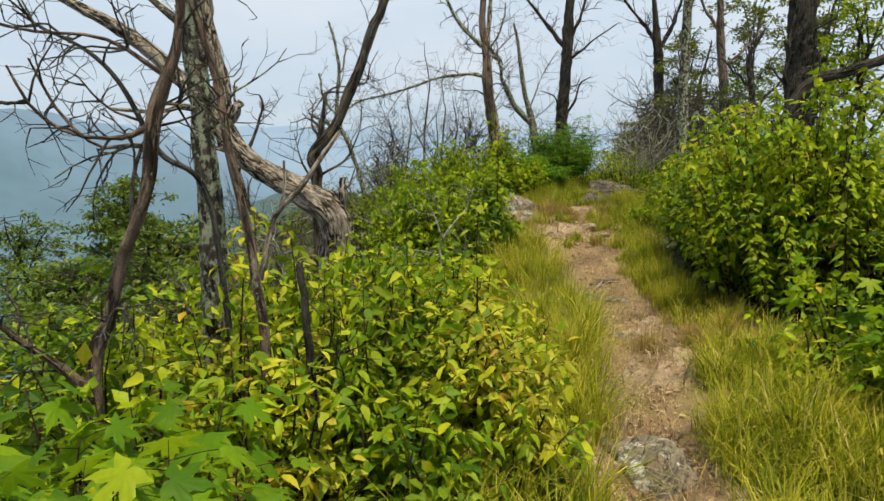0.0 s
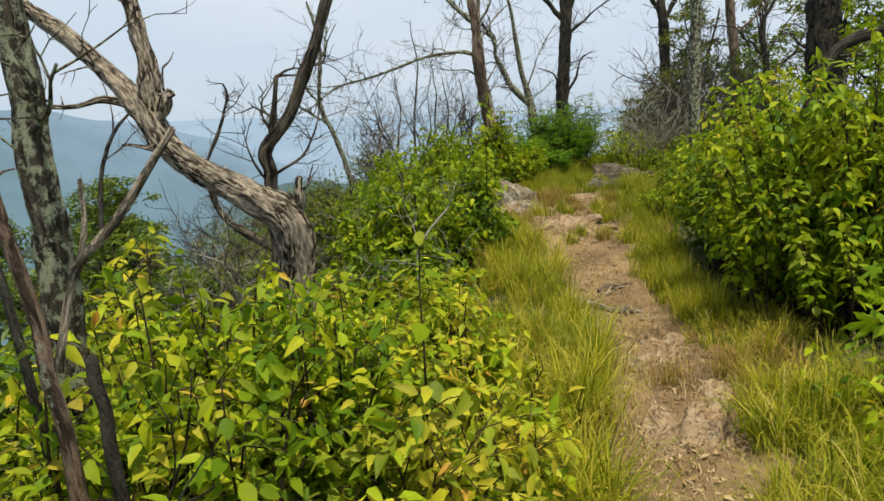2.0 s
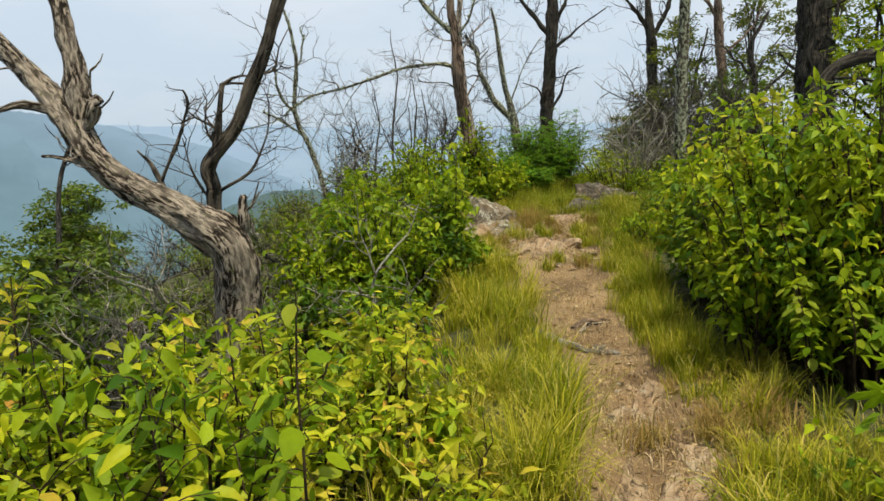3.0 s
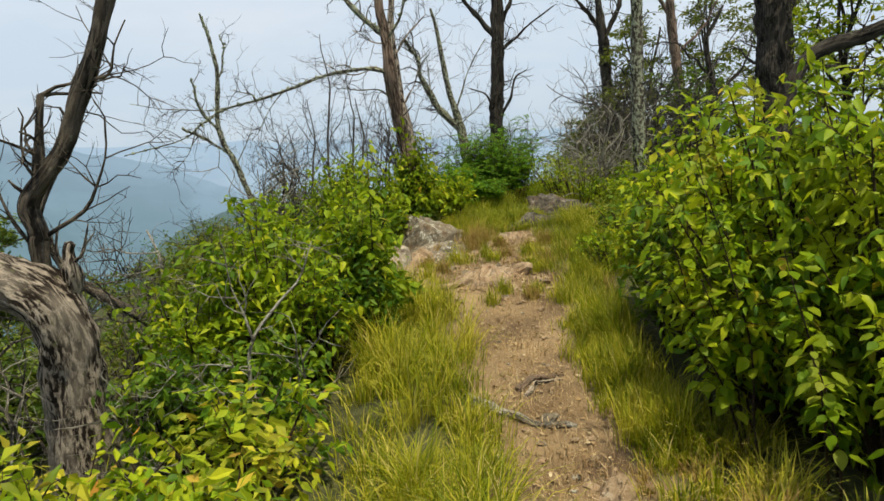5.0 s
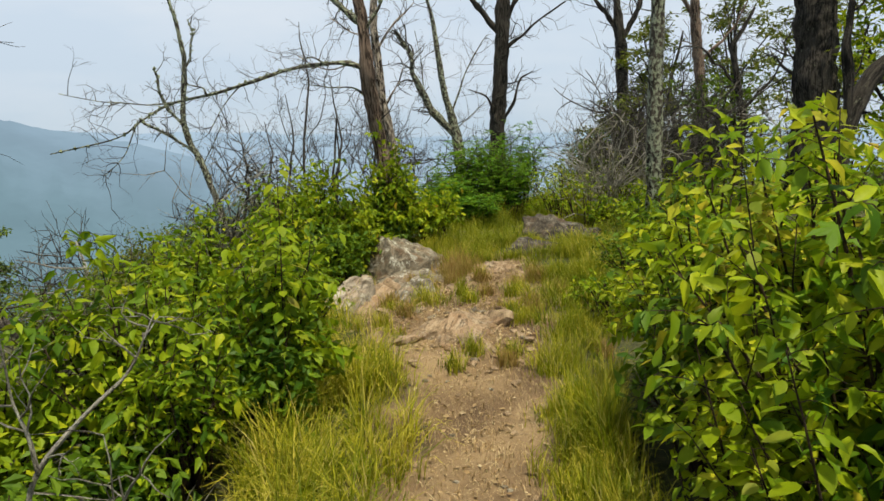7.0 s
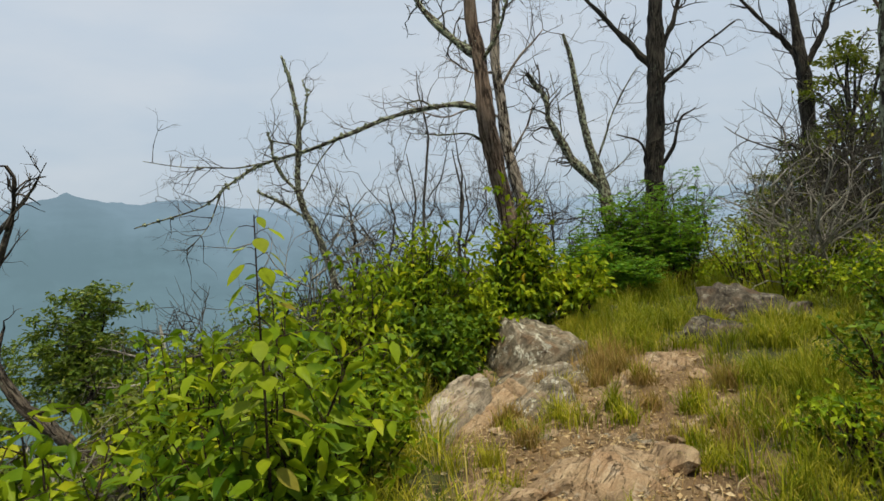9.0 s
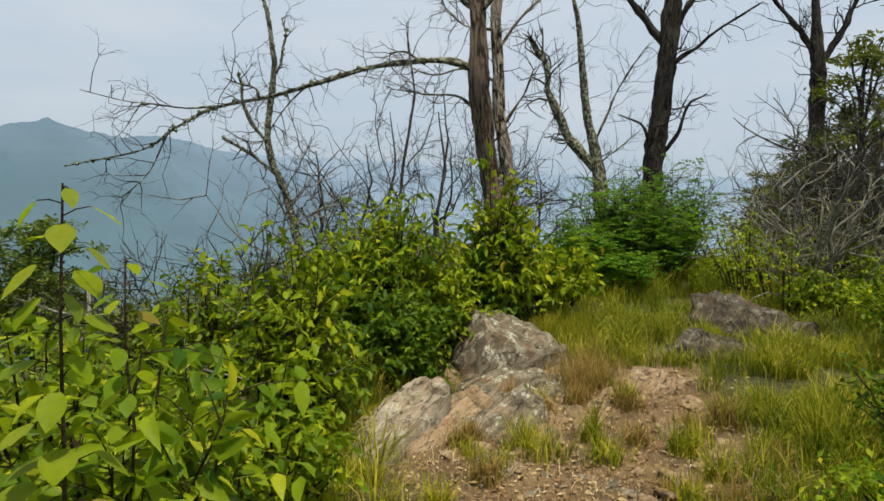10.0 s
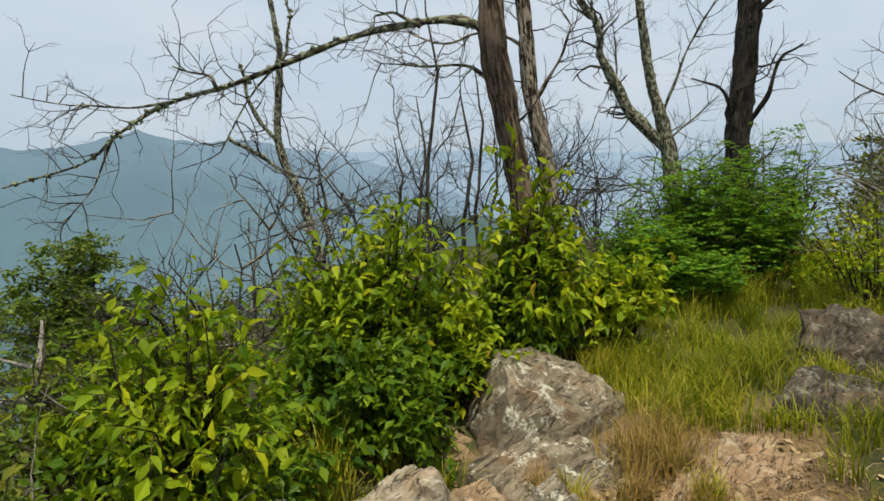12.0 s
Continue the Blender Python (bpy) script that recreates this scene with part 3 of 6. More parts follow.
def tree(name, label, trunk, radii, limbs, mat, seed, category="tree", twig_depth=2, twig_len=0.5, sides=14, amp=0.012, rough=0.22, group="", tips=True, up=0.10, kids=2, twig_mat=None, density=1.0, limb_mat=None, stubs=6, lichen=0):
    """A leafless tree: tapered trunk, limbs as (points, thick, thin), crooked twigs along them."""
    rng = np.random.default_rng(seed)
    base = trunk[0]
    org = np.array(base, float)
    root = root_at(name, base, label, category, group)
    tb = Tubes(org)
    n = 90
    line = curve(trunk, n, rng, amp * 0.6)
    rad = np.interp(np.linspace(0, 1, n), np.linspace(0, 1, len(radii)), radii)
    tb.add(line, rad, sides, rough, seed)
    trunk_ob = tb.part("trunk", mat, root)
    if lichen and radii[0] < 0.07:
        shag(org, line, rad, int(lichen * 4), rng, trunk_ob)
    spur = Tubes(org)
    for _ in range(stubs):
        k = int(rng.integers(n // 4, n - 2))
        d = unit(line[k] - line[k - 1])
        side = unit(np.cross(d, rng.normal(0, 1, 3)))
        grow(spur, line[k] + side * rad[k] * 0.8, d * 0.35 + side, twig_len * rng.uniform(0.3, 1.0), max(0.0055, rad[k] * 0.11), twig_depth, rng, 0.8, up, None, kids)
    spur.part("twig_tangle", twig_mat or mat, root, kind="stuff")
    for pts, r0, r1 in limbs:
        lb, tw = Tubes(org), Tubes(org)
        length = float(np.linalg.norm(np.diff(np.array(pts), axis=0), axis=1).sum())
        m = max(10, int(length / 0.07))
        ln = curve(pts, m, rng, amp * 0.9)
        lb.add(ln, np.linspace(r0, r1, m) * (1 + 0.12 * np.sin(np.arange(m) * 0.9 + seed)), max(6, sides - 5), rough * 1.5, seed + m)
        limb = lb.part("limb", limb_mat or mat, root)
        if lichen and r0 > 0.02:
            shag(org, ln, np.linspace(r0, r1, m), int(lichen * length), rng, limb)
        if tips:
            for _ in range(int(density * (3 + length * 3.5))):
                k = rng.integers(m // 4, m)
                d = unit(ln[k] - ln[k - 1])
                side = unit(np.cross(d, rng.normal(0, 1, 3)))
                grow(tw, ln[k], d * 0.6 + side * 0.9, twig_len * rng.uniform(0.4, 1.0), max(0.0055, r1 * 0.6), twig_depth, rng, 0.8, up, None, kids)
            tw.part("twig_tangle", twig_mat or mat, limb, kind="stuff")
    return root


# ---- the large structure ----
build_ground()


def ridge(name, label, az, el, dist, mat, seed, depth=900, rough=0.12):
    """A far mountain ridge: crest height by direction, slopes that fall to the valley."""
    a = np.radians(np.linspace(az[0], az[-1], 260))
    e = np.radians(np.interp(np.degrees(a), az, el))
    d = np.interp(np.degrees(a), az, dist)
    crest = 1.5 + d * np.tan(e)
    crest = crest + 16 * fbm(np.degrees(a) * 0.6, 0 * a, seed, 5) + 5 * fbm(np.degrees(a) * 6, 0 * a, seed + 7, 3)
    rows = np.linspace(-1, 1, 41)
    v = []
    for s in rows:
        fall = abs(s) ** 1.1
        r = d + s * depth * (1 + 0.2 * vnoise(np.degrees(a) * 0.4, 0 * a, seed))
        gully = rough * (crest + 340) * fbm(np.degrees(a) * 0.8, 0 * a + s * 2.5, seed + 3, 5) * math.sin(math.pi * min(1, fall)) * 1.4
        z = crest * (1 - fall) - 345 * fall + gully
        v.append(np.stack([r * np.sin(a), r * np.cos(a), z], -1))
    n = len(a)
    i = (np.arange(40)[:, None] * n + np.arange(n - 1)[None]).ravel()
    me = fill_mesh(bpy.data.meshes.new(name), np.concatenate(v), np.stack([i, i + 1, i + n + 1, i + n], -1))
    me.materials.append(mat)
    return tagged(new(name, me), label, "mountain", kind="structure")


ridge("backdrop_mountain", "wooded mountain ridge with a knobby peak, blue haze painted on",
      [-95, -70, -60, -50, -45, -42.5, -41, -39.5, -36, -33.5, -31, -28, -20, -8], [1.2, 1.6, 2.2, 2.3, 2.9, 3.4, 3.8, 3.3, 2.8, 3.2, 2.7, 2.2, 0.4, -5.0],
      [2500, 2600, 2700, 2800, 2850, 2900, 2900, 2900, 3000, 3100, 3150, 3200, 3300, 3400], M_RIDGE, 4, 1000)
ridge("backdrop_mountain", "far-off mountain range with pale blue haze painted on",
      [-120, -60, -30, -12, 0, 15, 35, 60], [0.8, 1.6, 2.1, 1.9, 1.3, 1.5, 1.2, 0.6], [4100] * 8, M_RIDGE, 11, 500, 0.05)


def wooded_spur(cx, cy, rx, ry, top, seed):
    xs, ys = np.linspace(-1, 1, 150), np.linspace(-1, 1, 150)
    gx, gy = np.meshgrid(xs, ys)
    px, py = cx + gx * rx * 2.2, cy + gy * ry * 2.2
    z = top - 1 + 60 * (np.exp(-(gx * 1.9) ** 2 - (gy * 1.9) ** 2) - 1) + 3.0 * fbm(px / 9, py / 9, seed) + 1.8 * np.abs(fbm(px / 3, py / 3, seed + 2))
    i = (np.arange(149)[:, None] * 150 + np.arange(149)[None]).ravel()
    me = fill_mesh(bpy.data.meshes.new("backdrop_spur"), np.stack([px, py, z], -1).reshape(-1, 3), np.stack([i, i + 1, i + 151, i + 150], -1))
    # haze over the spur is painted into its glowing colour
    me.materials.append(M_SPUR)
    return tagged(new("backdrop_spur", me), "rounded wooded spur below the ridge, haze painted on", "hill", kind="structure")


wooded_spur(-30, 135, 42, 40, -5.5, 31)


# ---- rocks ----
def rock_mesh(name, seed, size, cuts=9, sub=4, grain=0.10, tilt=(0.3, 0.2, 1.0), layers=0.05):
    rng = np.random.default_rng(seed)
    bm = bmesh.new()
    bmesh.ops.create_icosphere(bm, subdivisions=sub, radius=1.0)
    planes = [(unit(rng.normal(0, 1, 3) + np.array([0, 0, 0.35])), rng.uniform(0.50, 0.86)) for _ in range(cuts + 5)]
    bed = unit(tilt)
    for v in bm.verts:
        p = np.array(v.co)
        for n, d in planes:
            k = float(p @ n) - d
            if k > 0:
                p = p - n * k * 0.97
        q = Vector(p * 1.7 + seed * 3.1)
        p = p * (1 + grain * noise.fractal(q, 1.0, 2.1, 5))
        s = float(p @ bed) * 5 + 1.6 * noise.noise(Vector(p * 1.3))
        p = p * (1 + layers * (abs(s - round(s)) * 2 - 0.5))
        p = p + bed * 0.03 * noise.fractal(Vector(p * 6.0 + seed), 1.0, 2.2, 4)
        v.co = Vector(p * np.array(size) * 1.12)
    me = bpy.data.meshes.new(name)
    bm.to_mesh(me)
    bm.free()
    me.polygons.foreach_set("use_smooth", np.full(len(me.polygons), True))
    me.set_sharp_from_angle(angle=radians(32))
    return me


def rock(name, x, y, z, size, mat, seed, label, rot=(0, 0, 0), cuts=9, sub=4, group="", layers=0.05, tilt=(0.3, 0.2, 1.0), grain=0.1):
    me = rock_mesh(name, seed, size, cuts, sub, grain, tilt, layers)
    me.materials.append(mat)
    ob = new(name, me)
    ob.matrix_basis = pose(x, y, z, *rot)
    return tagged(ob, label, "rock", group)


rock("boulder", 1.10, 11.46, 0.06, (0.74, 0.80, 0.66), M_ROCK, 3, "grey lichen-spotted boulder at the top of the trail", (0, 4, 15), 14, 5, layers=0.045, tilt=(-0.5, 0.3, 0.6), grain=0.13)
rock("boulder", 3.08, 12.38, 0.30, (0.56, 0.44, 0.54), M_ROCK_DARK, 8, "dark grey weathered boulder sunk in long grass", (0, 10, -15), 11, 5, layers=0.06, grain=0.14)
rock("rock_slab", 0.95, 3.02, -0.12, (0.20, 0.24, 0.15), M_ROCK, 28, "rounded grey rock flush with the trail", (0, 0, 15), 5, 4)
rock("rock_slab", 1.28, 4.35, -0.18, (0.13, 0.42, 0.14), M_ROCK_TAN, 29, "low tan rock rib lying along the trail", (0, 4, -24), 8, 4, layers=0.08)
rock("rock_slab", 1.72, 5.35, -0.17, (0.16, 0.34, 0.14), M_ROCK_TAN, 30, "low tan rock rib at the trail edge", (0, -4, -30), 8, 4, layers=0.08)


def closed_sheet(name, gx, gy, z, mat, label):
    """A block with the given top, straight sides and a flat underside."""
    ny, nx = gx.shape
    v = np.stack([gx, gy, z], -1).reshape(-1, 3)
    i = (np.arange(ny - 1)[:, None] * nx + np.arange(nx - 1)[None]).ravel()
    q = np.stack([i, i + 1, i + nx + 1, i + nx], -1)
    bot = v.copy()
    bot[:, 2] = v[:, 2].min() - 0.1
    ring = np.concatenate([np.arange(nx), nx * np.arange(1, ny) + nx - 1, (ny - 1) * nx + np.arange(nx - 2, -1, -1), nx * np.arange(ny - 2, 0, -1)])
    nxt = np.roll(ring, -1)
    m = len(v)
    skirt = np.stack([ring + m, nxt + m, nxt, ring], -1)
    ob = arr_part(name, np.concatenate([v, bot]), np.concatenate([q, skirt, q[:, ::-1] + m]), mat, None, label)
    ob.data.set_sharp_from_angle(angle=radians(38))
    return tagged(ob, category="rock")


def slab(x, y, z, half_u, half_v, heading, rise, cant, thick, seed, mat, label, bands=4, dome=0.0):
    """A foliated slab of schist: broken outline, crisp edges, thin parallel steps along its heading."""
    rng = np.random.default_rng(seed)
    us, vs = np.arange(-1.3 * half_u, 1.3 * half_u, 0.013), np.arange(-1.3 * half_v, 1.3 * half_v, 0.013)
    u, v = np.meshgrid(us, vs)
    d = np.full(u.shape, 9.0)
    for k in range(7):
        a = 2 * math.pi * (k + rng.uniform(-0.3, 0.3)) / 7
        d = np.minimum(d, rng.uniform(0.72, 1.05) - (math.cos(a) * u / half_u + math.sin(a) * v / half_v))
    d = d * min(half_u, half_v) + 0.035 * fbm(u * 7, v * 7, seed, 4)
    s = (v / half_v + 1.4) * bands * 0.5 + 0.5 * fbm(u * 2.5, v * 2.5, seed + 1, 3)
    band = np.floor(s).astype(int)
    f = s - band
    t = (u / half_u) * 1.3 + rng.uniform(0, 1, 64)[band % 64] * 2 + 0.25 * fbm(u * 4, v * 4, seed + 2, 2)
    cell = np.floor(t).astype(int)
    g = t - cell
    key = (band * 7919 + cell * 104729) % 199
    width = 2 * half_v / bands
    gap = np.minimum(np.minimum(f, 1 - f) * width, np.minimum(g, 1 - g) * half_u / 1.3)
    top = rise * u + cant * v - dome * ((u / half_u) ** 2 + (v / half_v) ** 2)
    top = top + rng.uniform(-0.030, 0.030, 199)[key] + (0.03 * (f - 0.5) + rng.uniform(-0.015, 0.015, 199)[key] * (g - 0.5))
    top = top - 0.016 * np.exp(-(gap / 0.009) ** 2) + 0.020 * fbm(u * 6, v * 6, seed + 4, 5)
    top = np.where(d < 0.03, top - 0.3 * (0.03 - d), top)
    top = np.where(d < 0, np.maximum(top + 4.5 * d, -thick), top)
    c, n = math.cos(radians(heading)), math.sin(radians(heading))
    return closed_sheet("rock_slab", x + c * u - n * v, y + n * u + c * v, z + top, mat, label)


PALE, TAN, GREY = "pale grey tilted slab of foliated bedrock", "pinkish tan slab of bedrock in the trail", "grey jagged ledge of foliated bedrock"
slab(0.53, 9.98, 0.225, 0.54, 0.22, 66, 0.28, 0.04, 0.36, 1, M_ROCK_PALE, PALE, 3)
slab(0.86, 10.20, 0.235, 0.44, 0.22, 66, 0.22, 0.10, 0.30, 2, M_ROCK_TAN, TAN, 3)
slab(1.18, 10.22, 0.25, 0.46, 0.20, 60, 0.24, -0.12, 0.30, 3, M_ROCK, GREY, 5)
slab(1.20, 10.84, 0.275, 0.42, 0.34, 50, 0.12, 0.05, 0.35, 4, M_ROCK, "grey-tan bedrock at the foot of a boulder", 5, 0.02)
slab(2.12, 10.98, 0.34, 0.42, 0.30, 25, 0.02, 0.14, 0.30, 5, M_ROCK_TAN, TAN, 3, 0.03)
slab(2.42, 10.72, 0.28, 0.24, 0.22, 40, 0.05, 0.10, 0.25, 6, M_ROCK_TAN, TAN, 3, 0.02)
slab(2.82, 11.62, 0.50, 0.44, 0.32, 20, -0.10, 0.30, 0.50, 7, M_ROCK_DARK, "dark grey bedrock hump under grass", 4, 0.08)
slab(1.72, 10.40, 0.27, 0.26, 0.15, 75, 0.12, -0.10, 0.25, 8, M_ROCK_TAN, TAN, 3)
slab(1.25, 9.55, 0.21, 0.26, 0.14, 25, 0.10, 0.28, 0.25, 9, M_ROCK, GREY, 4)
slab(1.47, 9.30, 0.20, 0.24, 0.13, 35, 0.06, 0.30, 0.25, 10, M_ROCK, GREY, 5)
slab(1.86, 9.50, 0.23, 0.15, 0.12, 10, -0.05, 0.25, 0.22, 11, M_ROCK, GREY, 3)
slab(1.52, 8.95, 0.17, 0.22, 0.13, 55, 0.35, -0.25, 0.25, 12, M_ROCK, GREY, 5)
slab(1.70, 8.88, 0.17, 0.20, 0.11, 60, 0.38, -0.20, 0.25, 13, M_ROCK_TAN, "tan broken ledge of bedrock in the trail", 4)
slab(1.36, 8.85, 0.13, 0.15, 0.10, 40, 0.25, 0.10, 0.20, 14, M_ROCK_PALE, "pale broken ledge of bedrock in the trail", 3)
slab(1.92, 8.98, 0.15, 0.18, 0.10, 120, 0.15, -0.20, 0.20, 15, M_ROCK_TAN, "tan broken ledge of bedrock in the trail", 4)
slab(2.05, 8.35, 0.10, 0.12, 0.10, 20, 0.10, 0.20, 0.18, 16, M_ROCK, "grey stone block at the grassy trail edge", 3)
slab(2.30, 9.75, 0.22, 0.20, 0.13, 10, 0.05, 0.15, 0.22, 17, M_ROCK, GREY, 3)


def bedrock(name, x0, x1, y0, y1, nx, ny, seed, label, lift):
    """Jointed bedrock that breaks through the soil in tilted blocks."""
    rng = np.random.default_rng(seed)
    xs, ys = np.linspace(x0, x1, nx), np.linspace(y0, y1, ny)
    gx, gy = np.meshgrid(xs, ys)
    wx, wy = gx + 0.10 * fbm(gx * 2.2, gy * 2.2, seed), gy + 0.10 * fbm(gx * 2.2, gy * 2.2, seed + 4)
    s, t = wx * 0.88 - wy * 0.47, wx * 0.47 + wy * 0.88
    cuts_s = np.cumsum(rng.uniform(0.07, 0.30, 40)) + s.min() - 0.2
    band = np.searchsorted(cuts_s, s.ravel()).reshape(s.shape)
    lo = cuts_s[np.maximum(band - 1, 0)]
    wide = np.maximum(0.05, cuts_s[np.minimum(band, 39)] - lo)
    f = np.clip((s - lo) / wide, 0, 1)
    jog = rng.uniform(0, 1, 60)[band]
    cell = np.floor(t / 0.42 + jog * 3).astype(int)
    key = (band * 7919 + cell * 104729) % 997
    off = rng.uniform(-0.075, 0.075, 997)[key]
    tip = rng.uniform(-0.03, 0.10, 997)[key]
    g = (t / 0.42 + jog * 3) - cell
    gap = np.minimum(np.minimum(f, 1 - f) * wide, np.minimum(g, 1 - g) * 0.42)
    z = height(gx, gy) + lift(gx, gy) + off + tip * (0.5 - f) + 0.03 * (g - 0.5)
    z = z - 0.035 * np.exp(-(gap / 0.010) ** 2) + 0.022 * fbm(gx * 7, gy * 7, seed + 8, 5)
    edge = np.minimum(np.minimum(gx - x0, x1 - gx), np.minimum(gy - y0, y1 - gy))
    z = z - 0.35 * np.exp(-(edge / 0.12) ** 2)
    return closed_sheet(name, gx, gy, z, M_ROCK_TAN, label)


bedrock("bedrock_outcrop", 0.40, 2.75, 9.35, 11.45, 190, 170, 5, "tan and grey jointed bedrock breaking through the trail",
        lambda x, y: 0.06 * np.exp(-((x - 1.15) / 0.55) ** 2 - ((y - 10.75) / 0.6) ** 2) - 0.095 + 0.05 * fbm(x * 1.4, y * 1.4, 3))
bedrock("bedrock_rib", 0.95, 2.0, 3.7, 5.9, 90, 170, 13, "low tan ribs of bedrock lying along the trail",
        lambda x, y: 0.05 * np.exp(-((x - np.interp(y, PATH_Y, PATH_X)) / 0.24) ** 2) - 0.062 + 0.05 * fbm(x * 1.8, y * 1.2, 12))
bedrock("bedrock_ledge", 1.05, 2.25, 8.55, 9.45, 110, 90, 9, "jagged tan ledge of jointed bedrock across the trail",
        lambda x, y: 0.10 * np.exp(-((x - 1.58) / 0.30) ** 2 - ((y - 9.0) / 0.22) ** 2) - 0.05 + 0.05 * fbm(x * 1.8, y * 1.8, 6))

stone_rng = np.random.default_rng(77)
STONES = []
for k in range(5):
    me = rock_mesh("stone", 40 + k, (0.05, 0.04, 0.022), 9, 2, 0.12)
    me.materials.append(M_ROCK_TAN if k % 4 else M_ROCK)
    STONES.append(me)
for k in range(150):
    sy = stone_rng.choice([stone_rng.uniform(8.0, 10.9), stone_rng.uniform(5.0, 8.2)], p=[0.75, 0.25])
    sx = np.interp(sy, PATH_Y, PATH_X) + stone_rng.normal(0, 0.55) * np.interp(sy, PATH_Y, PATH_W)
    ob = new("stone", STONES[k % 5])
    sc = float(stone_rng.choice([0.45, 0.7, 1.0, 1.6], p=[0.5, 0.35, 0.12, 0.03]))
    ob.matrix_basis = pose(sx, sy, height(sx, sy) + 0.006 * sc, stone_rng.uniform(-12, 12), stone_rng.uniform(-12, 12), stone_rng.uniform(0, 360)) @ Matrix.Diagonal((sc, sc, sc, 1))
    tagged(ob, "small tan stone lying on the dirt trail" if (k % 5) % 4 else "small grey stone lying on the dirt trail", "stone", "stones on the trail")


SHARDS = []
for k in range(7):
    me = rock_mesh("rock_shard", 60 + k, (0.13, 0.085, 0.045), 8, 3, 0.06, (0.7, 0.3, 0.5), 0.10)
    me.materials.append(M_ROCK_TAN)
    SHARDS.append(me)
for k in range(70):
    sy = stone_rng.uniform(8.3, 10.9)
    sx = np.interp(sy, PATH_Y, PATH_X) + stone_rng.uniform(-1.0, 1.0) * np.interp(sy, PATH_Y, PATH_W) * 1.05
    sc = float(stone_rng.choice([0.4, 0.65, 1.0, 1.4], p=[0.5, 0.35, 0.12, 0.03]))
    ob = new("rock_shard", SHARDS[k % 7])
    ob.matrix_basis = pose(sx, sy, height(sx, sy) + 0.004 * sc, stone_rng.uniform(-25, 25), stone_rng.uniform(-25, 25), -25 + stone_rng.normal(0, 35)) @ Matrix.Diagonal((sc, sc, sc, 1))
    tagged(ob, "angular shard of tan bedrock half sunk in the trail", "rock", "bedrock shards in the trail")


# ---- dead and living trees ----
def on_ground(pts, sink=0.06):
    x, y = pts[0][0], pts[0][1]
    return [(x, y, height(x, y) - sink)] + list(pts[1:])


# bent broken snag
tree("dead_snag", "grey weathered snag bent over from a broken stump",
     on_ground([(-1.05, 6.38, -0.3), (-1.02, 6.36, 0.30), (-1.04, 6.3, 0.72), (-1.31, 6.25, 0.95), (-1.63, 6.2, 1.16), (-1.90, 6.2, 1.40), (-2.08, 6.28, 1.66), (-2.38, 6.36, 1.97), (-2.75, 6.45, 2.30), (-3.19, 6.55, 2.58), (-3.9, 6.65, 2.95)], 0.1),
     [0.17, 0.15, 0.15, 0.115, 0.10, 0.10, 0.10, 0.075, 0.065, 0.055, 0.03],
     [([(-1.98, 6.24, 1.55), (-2.05, 6.33, 2.10), (-2.16, 6.4, 2.55), (-2.25, 6.45, 3.0), (-2.5, 6.5, 3.6)], 0.075, 0.04),
      ([(-2.08, 6.28, 1.64), (-2.31, 6.2, 1.73), (-2.52, 6.1, 1.69), (-2.9, 6.0, 1.72)], 0.028, 0.012),
      ([(-1.95, 6.2, 1.55), (-1.86, 6.18, 1.72), (-1.80, 6.16, 1.76)], 0.045, 0.032),
      ([(-2.16, 6.4, 2.5), (-2.30, 6.35, 2.56), (-2.36, 6.34, 2.62)], 0.05, 0.035),
      ([(-1.88, 6.2, 1.33), (-2.05, 6.15, 1.36), (-2.2, 6.1, 1.4)], 0.02, 0.008),
      ([(-0.98, 6.33, 0.75), (-0.93, 6.33, 0.95), (-0.93, 6.33, 1.08)], 0.05, 0.02)],
     M_SNAG, 5, "dead tree", 1, 0.3, 22, 0.012, 0.34, tips=True, density=0.4, stubs=3)

tree("lichen_tree", "slim upright trunk crusted with pale lichen",
     on_ground([(-1.15, 3.41, -0.6), (-1.12, 3.41, 0.84), (-1.12, 3.41, 1.25), (-1.14, 3.41, 1.66), (-1.15, 3.41, 2.04), (-1.25, 3.45, 3.4), (-1.2, 3.5, 4.6)]),
     [0.075, 0.06, 0.058, 0.055, 0.052, 0.04, 0.02],
     [([(-1.16, 3.42, 1.9), (-1.5, 3.5, 2.2), (-2.0, 3.6, 2.6)], 0.02, 0.006),
      ([(-1.2, 3.44, 2.7), (-0.9, 3.5, 3.3), (-0.7, 3.6, 3.8)], 0.02, 0.006),
      ([(-1.12, 3.38, 1.42), (-0.98, 3.3, 1.5), (-0.88, 3.2, 1.62)], 0.012, 0.004)],
     M_BARK_LICHEN, 6, "dead tree", 2, 0.35, 16, 0.010, 0.30)

